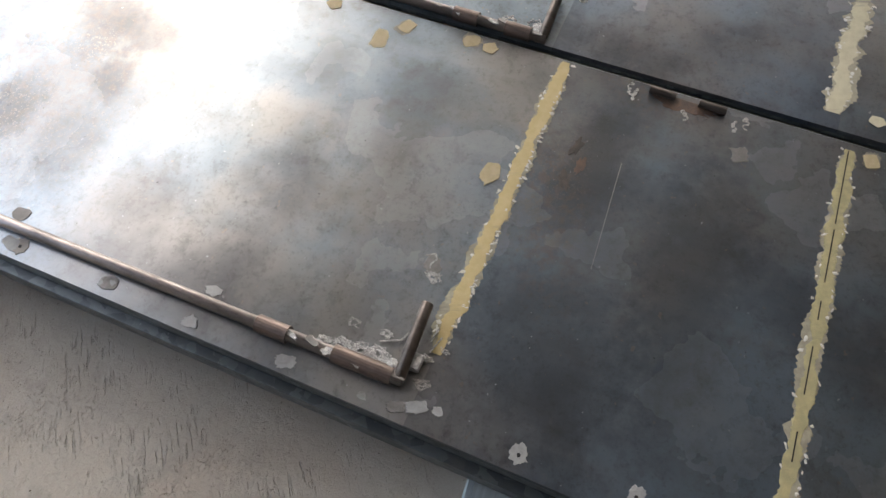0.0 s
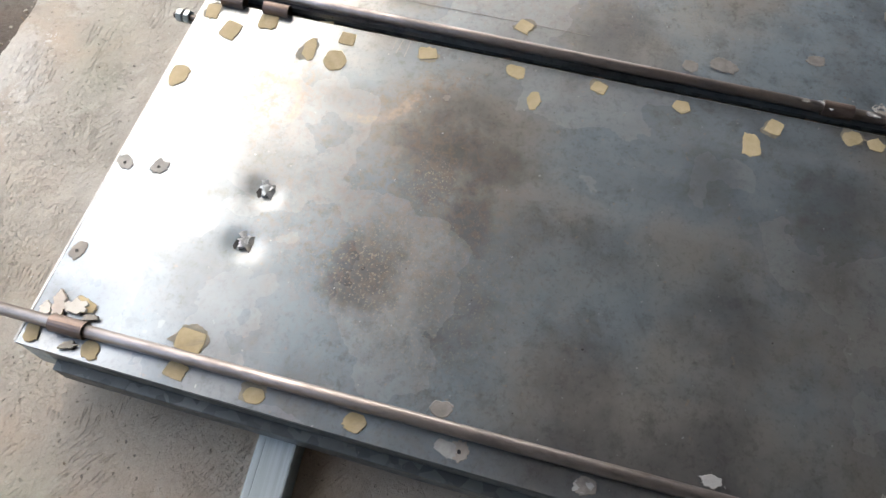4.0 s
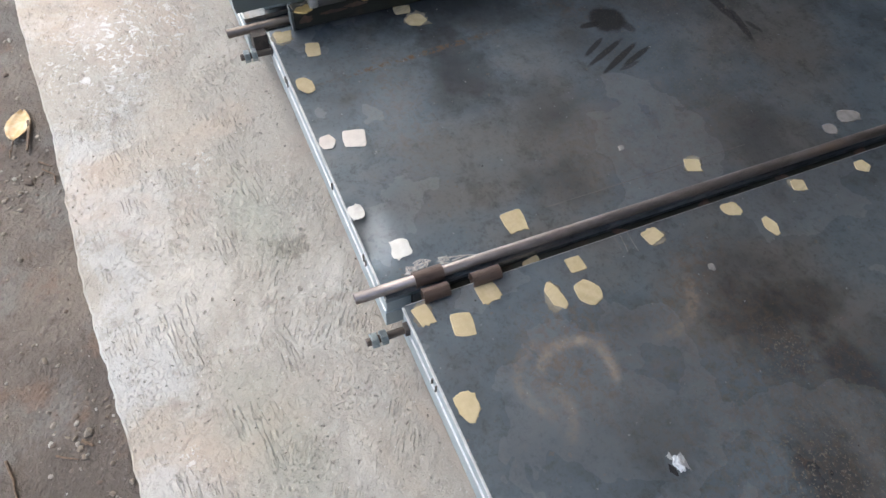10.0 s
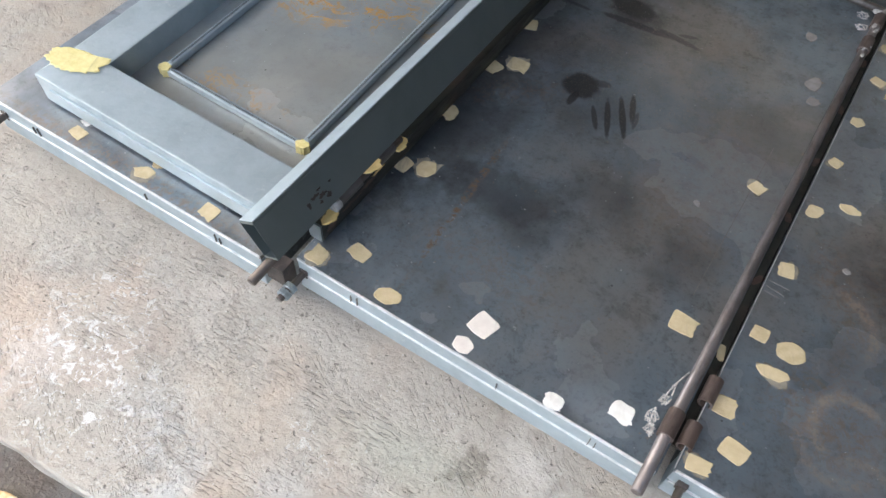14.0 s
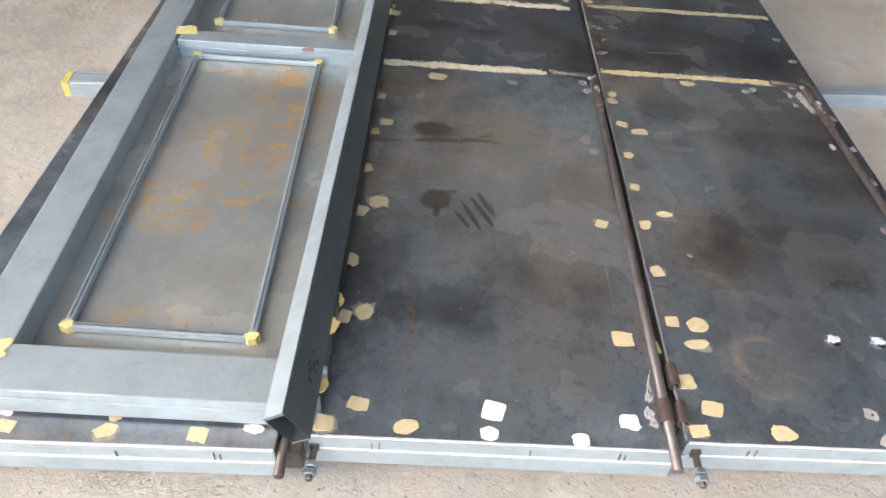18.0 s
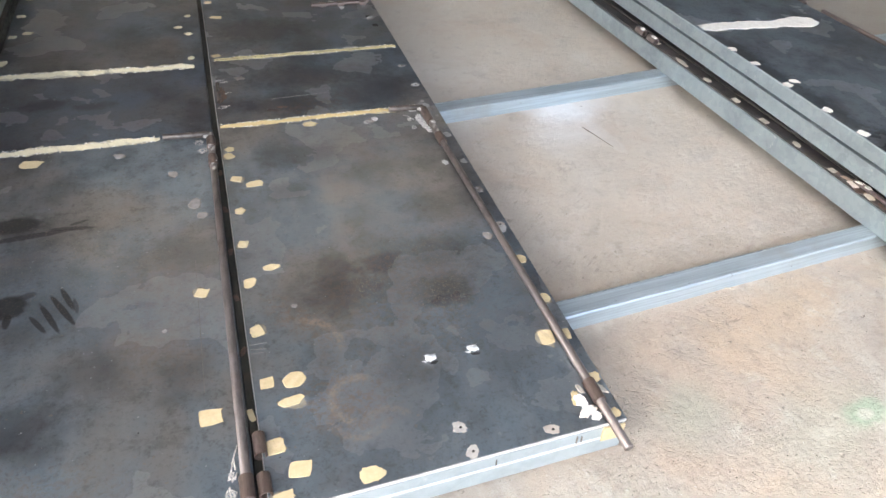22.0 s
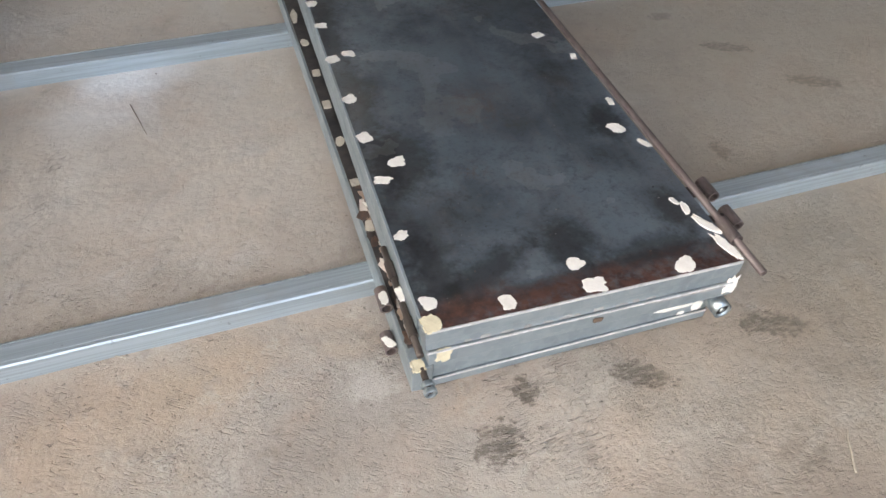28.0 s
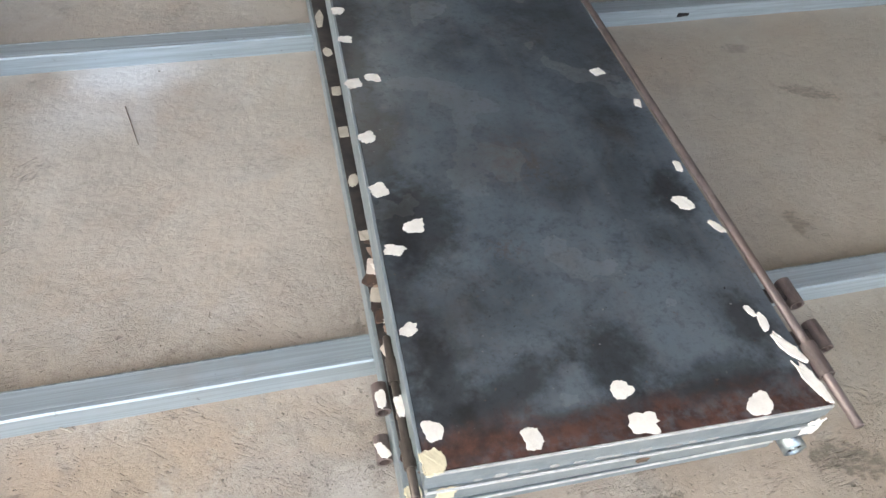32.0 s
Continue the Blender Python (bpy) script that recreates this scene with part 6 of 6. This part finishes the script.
part("edge_lip", block(-0.0015, 0.0035, 0.002, 2.99, 0.2482, 0.2528, 0.001), M_RAIL, top_leaf, "bright folded edge")
dabs(top_leaf, stacked(((1.739, 0.783, 0.036, 0.03), (1.745, 0.668, 0.034, 0.03), (1.790, 0.529, 0.034, 0.03), (1.750, 0.510, 0.034, 0.034), (1.760, 0.345, 0.036, 0.034), (1.766, 0.206, 0.036, 0.036),
                        (1.814, 0.116, 0.036, 0.034), (1.775, 0.070, 0.036, 0.026), (1.777, -0.083, 0.030, 0.026), (1.786, -0.243, 0.032, 0.034), (1.913, -0.270, 0.034, 0.036), (2.068, -0.268, 0.042, 0.038),
                        (2.055, -0.215, 0.036, 0.032), (2.243, -0.262, 0.046, 0.036), (2.294, 0.129, 0.038, 0.036), (2.329, 0.070, 0.018, 0.04), (2.322, 0.224, 0.016, 0.03), (2.263, 0.525, 0.032, 0.028),
                        (2.313, 0.417, 0.016, 0.03))), M_WHITE, 0.2526, 25, "filler_patch", "", 0.85, 0.2)
rng = random.Random(26)
for x, y, w, h in ((0.577, 0.040, 0.019, 0.070), (0.571, 0.100, 0.018, 0.066), (0.556, 0.150, 0.014, 0.034), (0.545, 0.172, 0.010, 0.024)):
    part("corner_filler", blob(rng, x, y, w, h, 0.2526, 0.0018, 0.22, 34, 2.6), M_WHITE, top_leaf, "white filler along the rod")
part("corner_filler", scrap(rng, 0.016, 0.014, 0.030, 0.034, 0.2526, 0.1, 0.25, 0.0025), M_CREAM, top_leaf)
for y, w in ((1.262, 0.065), (1.72, 0.055)):
    part("seam_filler", ragged_strip(rng, 0.01, 0.50, y, w, 0.2525, 0.0016, -0.04, 0.45, 0.02), M_WHITE, top_leaf, "broad white filler over the seam")
part("slide_rod", pipe((0.600, -0.036, 0.256), (0.596, 1.30, 0.256), 0.0072), M_RODRUST, top_leaf, "rusty slide rod along the edge", True)
part("sleeve", pipe((0.600, 0.045, 0.256), (0.600, 0.10, 0.256), 0.0118, 0.009), M_RODRUST, top_leaf)
for y0, y1 in ((0.105, 0.155), (0.19, 0.24), (1.45, 1.50)):
    hinge_barrel(top_leaf, (0.655, y0, 0.222), (0.655, y1, 0.222), 0.0125, "hinge_barrel", M_RODRUST)
    part("hinge_tab", block(0.592, 0.645, y0 + 0.012, y1 - 0.012, 0.218, 0.226), M_SCORCH, top_leaf)
part("latch_rod", pipe((-0.0075, -0.01, 0.203), (-0.0075, 0.24, 0.203), 0.0062), M_PIPE, top_leaf, "", True)
for y0, y1 in ((0.03, 0.07), (0.16, 0.20)):
    part("sleeve", pipe((-0.0075, y0, 0.203), (-0.0075, y1, 0.203), 0.0088, 0.0066), M_PIPE, top_leaf)
dabs(top_leaf, ((-0.0075, 0.12, 0.014, 0.04),), M_WHITE, 0.2088, 27, rag=0.2)

# ---- loose things ----
def leaf(name, x, y, z, size, turn, material, label, curl=0.25):
    """A dry leaf: curved blade with a midrib and side veins, on a stalk."""
    root = thing(name, label, "leaf", "fallen leaves", at=pose(x, y, earth(x, y), 0, 0, turn))
    bm = bmesh.new()
    rows = []
    for j in range(11):
        v = j / 10
        half = size * 0.30 * math.sin(math.pi * min(1, v * 0.92 + 0.05)) ** 0.8
        row = []
        for i in range(7):
            u = i / 3 - 1
            vein = 0.012 * size * math.cos(j * math.pi)
            row.append(bm.verts.new((u * half, size * (v - 0.5), size * curl * (0.25 * u * u + 0.5 * (v - 0.5) ** 2) + vein * abs(u) * 0.5 + 0.003)))
        rows.append(row)
    for p, q in zip(rows, rows[1:]):
        for k in range(6):
            bm.faces.new((p[k], p[k + 1], q[k + 1], q[k]))
    blade = part("blade", bm, material, root, "", True)
    mod = blade.modifiers.new("thick", "SOLIDIFY")
    mod.thickness = 0.0008
    part("stalk", pipe((0, -size * 0.5, 0.006), (size * 0.03, -size * 0.85, 0.004), size * 0.014, 0, 8), M_TWIG, root)
    return root


G = None
leaf("leaf", -0.785, -1.006, G, 0.085, 72, M_LEAF, "dry golden leaf with veins on the earth")
leaf("leaf", -0.86, -1.06, G, 0.05, 60, M_LEAF_PALE, "pale dry leaf on the earth", 0.1)
leaf("leaf", 0.103, -1.122, G, 0.035, 20, M_LEAF_GOLD, "small yellow leaf on the earth")
leaf("leaf", -0.351, -1.150, G, 0.034, 10, M_LEAF_GOLD, "small yellow leaf at the drain's edge", 0.1)


def twig(x, y, z, length, turn, r, material, label, category="twig"):
    rng = random.Random(int(1000 * (x + 3) + 77 * (y + 3)))
    z = earth(x, y) + 0.001 if z is None else z
    root = thing("twig", label, category, "twigs on the earth", at=pose(x, y, z, 0, 0, turn))
    pts = [Vector((length * (k / 4 - 0.5), length * 0.018 * rng.uniform(-1, 1), r)) for k in range(5)]
    bm = bmesh.new()
    rings = []
    for k, p in enumerate(pts):
        q = r * (1 - 0.12 * k)
        rings.append([bm.verts.new(p + Vector((0, q * math.cos(w * math.pi / 3), q * math.sin(w * math.pi / 3)))) for w in range(6)])
    for a, b in zip(rings, rings[1:]):
        for k in range(6):
            bm.faces.new((a[k], a[(k + 1) % 6], b[(k + 1) % 6], b[k]))
    bm.faces.new(rings[0]), bm.faces.new(rings[-1])
    part("stem", bm, material, root)
    return root


def stick(ax, ay, bx, by, r, material, label, category="twig"):
    turn = math.degrees(math.atan2(by - ay, bx - ax))
    twig((ax + bx) / 2, (ay + by) / 2, G, math.hypot(bx - ax, by - ay), turn, r, material, label, category)


for row in ((-0.791, -0.984, -0.707, -0.994, 0.0055), (-0.67, -0.976, -0.649, -0.953, 0.003), (-0.62, -0.951, -0.599, -0.951, 0.0022), (-0.026, -1.008, -0.007, -0.975, 0.002),
            (-0.035, -0.965, -0.02, -0.95, 0.004), (0.463, -0.925, 0.504, -0.928, 0.003), (2.163, -0.766, 2.127, -0.795, 0.002), (1.875, -0.923, 1.92, -0.933, 0.003), (0.33, -1.02, 0.36, -0.97, 0.0025)):
    stick(*row, M_TWIG, "short dark dry twig on the earth")
for row in ((-0.245, -1.160, -0.239, -1.107, 0.0022), (-0.08, -1.150, 0.008, -1.143, 0.0024), (-0.049, -1.083, 0.025, -1.07, 0.0028), (0.064, -1.085, 0.109, -1.087, 0.0026), (-0.648, -0.971, -0.621, -0.947, 0.0022),
            (0.464, -0.949, 0.505, -0.94, 0.0012), (-0.727, -1.029, -0.704, -1.032, 0.0016), (2.224, -0.748, 2.243, -0.801, 0.0022), (2.303, -0.768, 2.304, -0.827, 0.0022), (1.803, -0.853, 1.746, -0.851, 0.0055)):
    if row[0] < 0.4:
        stick(*row, M_TWIG, "thin brown dry stick on the earth", "stick")
    else:
        stick(*row, M_STRAW, "pale dry stick on the earth", "stick")


def stalk(points, r):
    """A long bent straw."""
    root = thing("stalk", "long curved pale straw on the earth", "stalk", at=pose(points[1][0], points[1][1], earth(*points[1]) + 0.002))
    bm = bmesh.new()
    (ax, ay), (bx, by), (cx, cy) = points
    rings = []
    for k in range(15):
        u = k / 14
        x = ax * (1 - u) ** 2 + 2 * u * (1 - u) * (2 * bx - (ax + cx) / 2) + cx * u * u
        y = ay * (1 - u) ** 2 + 2 * u * (1 - u) * (2 * by - (ay + cy) / 2) + cy * u * u
        rings.append([bm.verts.new((x - bx + 0.2 * r * math.cos(w), y - by + r * math.cos(w), 0.006 + r * math.sin(w))) for w in (0, 1.05, 2.09, 3.14, 4.19, 5.24)])
    for p, q in zip(rings, rings[1:]):
        for k in range(6):
            bm.faces.new((p[k], p[(k + 1) % 6], q[(k + 1) % 6], q[k]))
    part("stem", bm, M_STRAW, root, "", True)


stalk(((2.152, -0.760), (2.046, -0.772), (1.946, -0.796)), 0.0022)
chip_rng = random.Random(55)
for x, y, w, h in ((2.07, -0.813, 0.024, 0.014), (1.967, -0.798, 0.018, 0.013), (1.982, -0.823, 0.014, 0.018), (2.253, -0.797, 0.016, 0.010), (2.275, -0.869, 0.016, 0.008), (2.334, -0.866, 0.012, 0.010), (2.186, -0.843, 0.018, 0.012),
                   (0.211, -1.063, 0.020, 0.008), (-0.744, -0.973, 0.008, 0.007)):
    lone("leaf_scrap", scrap(chip_rng, x, y, w, h, earth(x, y) + 0.001, chip_rng.uniform(-1, 1), 0.3, 0.003), M_STRAW, "pale dry scrap of leaf on the earth", "leaf scrap", "scraps on the earth")
clip = thing("plastic_clip", "small white rectangular plastic clip on the earth", "clip", at=pose(1.829, -0.865, earth(1.829, -0.865) + 0.002, 0, 0, 70))
for x0, x1, y0, y1 in ((-0.014, 0.014, -0.009, -0.005), (-0.014, 0.014, 0.005, 0.009), (-0.014, -0.009, -0.0048, 0.0048), (0.009, 0.014, -0.0048, 0.0048)):
    part("side", block(x0, x1, y0, y1, 0, 0.004, 0.0006), M_WHITE, clip)
pebble = bmesh.new()
bmesh.ops.create_icosphere(pebble, subdivisions=2, radius=0.008, matrix=Matrix.Translation((1.699, -0.681, 0.005)) @ Matrix.Diagonal((1.1, 0.9, 0.7, 1)))
for v in pebble.verts:
    v.co += 0.0012 * noise.noise_vector(v.co * 160)
lone("pebble", pebble, M_STRAW, "small pale round pebble on the concrete floor", "pebble", smooth=True)
twig(2.503, -0.552, 0.0, 0.085, 62, 0.0022, M_STRAW, "thin pale stick on the concrete floor", "stick")
twig(1.255, 0.728, 0.0, 0.15, -72, 0.0014, M_TWIG, "thin dark stick on the concrete floor", "stick")
twig(1.236, -0.040, 0.0, 0.034, -25, 0.0022, M_STRAW, "pale chip of wood on the concrete floor", "chip")

rng = random.Random(101)
def stones(name, spots, label, material, bare=False):
    """Many small broken stones in one mesh."""
    verts, faces = [], []
    base = bmesh.new()
    bmesh.ops.create_icosphere(base, subdivisions=1, radius=1.0)
    ico_v, ico_f = [v.co.copy() for v in base.verts], [[v.index for v in f.verts] for f in base.faces]
    base.free()
    for x, y, r in spots:
        s = Vector((r * rng.uniform(0.7, 1.5), r * rng.uniform(0.6, 1.2), r * rng.uniform(0.4, 0.8)))
        turn = Matrix.Rotation(rng.uniform(0, 6.3), 3, "Z")
        at = len(verts)
        z = earth(x, y) - 0.3 * s.z if bare else 0.0
        for v in ico_v:
            p = turn @ Vector((v.x * s.x, v.y * s.y, v.z * s.z)) * rng.uniform(0.75, 1.15)
            verts.append((x + p.x, y + p.y, z + s.z * 0.5 + p.z))
        faces.extend([[at + i for i in f] for f in ico_f])
    me = bpy.data.meshes.new(name)
    me.from_pydata(verts, [], faces)
    me.materials.append(material)
    tagged(new(name, me), label, "gravel", kind="stuff")


spots = []
for k in range(900):
    x = rng.uniform(-1.3, 3.3)
    y = slab_edge(x) - 0.03 - abs(rng.gauss(0, 0.22))
    spots.append((x, y, min(0.012, 0.0015 + abs(rng.gauss(0, 0.0022)))))
for cx, cy in ((-0.05, -0.96), (0.33, -0.985), (-0.62, -1.03), (2.1, -0.85), (1.8, -0.88)):
    for k in range(38):
        spots.append((cx + rng.gauss(0, 0.04), min(cy + rng.gauss(0, 0.03), slab_edge(cx) - 0.03), rng.uniform(0.002, 0.006)))
for k in range(420):
    x = rng.uniform(1.55, 2.6)
    spots.append((x, slab_edge(x) - 0.02 - rng.uniform(0, 0.24), rng.uniform(0.001, 0.0034)))
for x, y, r in ((0.277, -1.004, 0.013), (0.311, -0.997, 0.015), (0.294, -0.959, 0.012), (-0.083, -1.009, 0.007), (0.6, -0.924, 0.006), (1.812, -0.808, 0.011), (1.906, -0.80, 0.009), (-0.046, -0.955, 0.010), (0.35, -0.975, 0.008), (-0.62, -1.0, 0.010), (2.16, -0.80, 0.013), (2.02, -0.86, 0.012)):
    spots.append((x, y, r))
stones("gravel", spots, "small loose stones and grit on the earth", M_STONES, True)
grit = []
for k in range(420):
    grit.append((rng.uniform(-1.0, 3.2), rng.uniform(-0.80, 1.8), rng.uniform(0.0008, 0.0022)))
stones("floor_grit", grit, "fine grit scattered on the concrete floor", M_CHIPS)

plate = thing("rusty_plate", "beige-brown weathered folded plate lying over the slab edge", "steel plate")
part("face", prism(((2.425, -0.712), (2.95, -0.672), (2.95, -0.80), (2.52, -0.782), (2.405, -0.775)), 0.004, 0.012, 0.001), M_RUSTPLATE, plate)
part("fold", prism(((2.52, -0.784), (2.95, -0.802), (2.95, -0.808), (2.52, -0.79)), -0.05, 0.011, 0.001), M_RUSTPLATE, plate)

paper = thing("crumpled_paper", "crumpled brown paper scraps lying on the gate sheet", "paper scrap")
for x, y, w in ((-0.20, 2.04, 0.10), (-0.13, 1.97, 0.08)):
    bm = bmesh.new()
    bmesh.ops.create_grid(bm, x_segments=7, y_segments=7, size=w / 2)
    for v in bm.verts:
        v.co = Vector((x + v.co.x, y + v.co.y, TOP + 0.008 + 0.016 * abs(noise.noise(v.co * 60 + Vector((x, y, 0))))))
    part("scrap", bm, M_CARTON, paper)

roller = thing("guide_roller", "small black guide roller beside the channel", "roller")
part("wheel", pipe((2.775, 1.150, 0.022), (2.815, 1.155, 0.022), 0.022, 0.008), M_BLACK, roller)
part("axle", pipe((2.765, 1.149, 0.022), (2.825, 1.156, 0.022), 0.0075), M_NUT, roller)
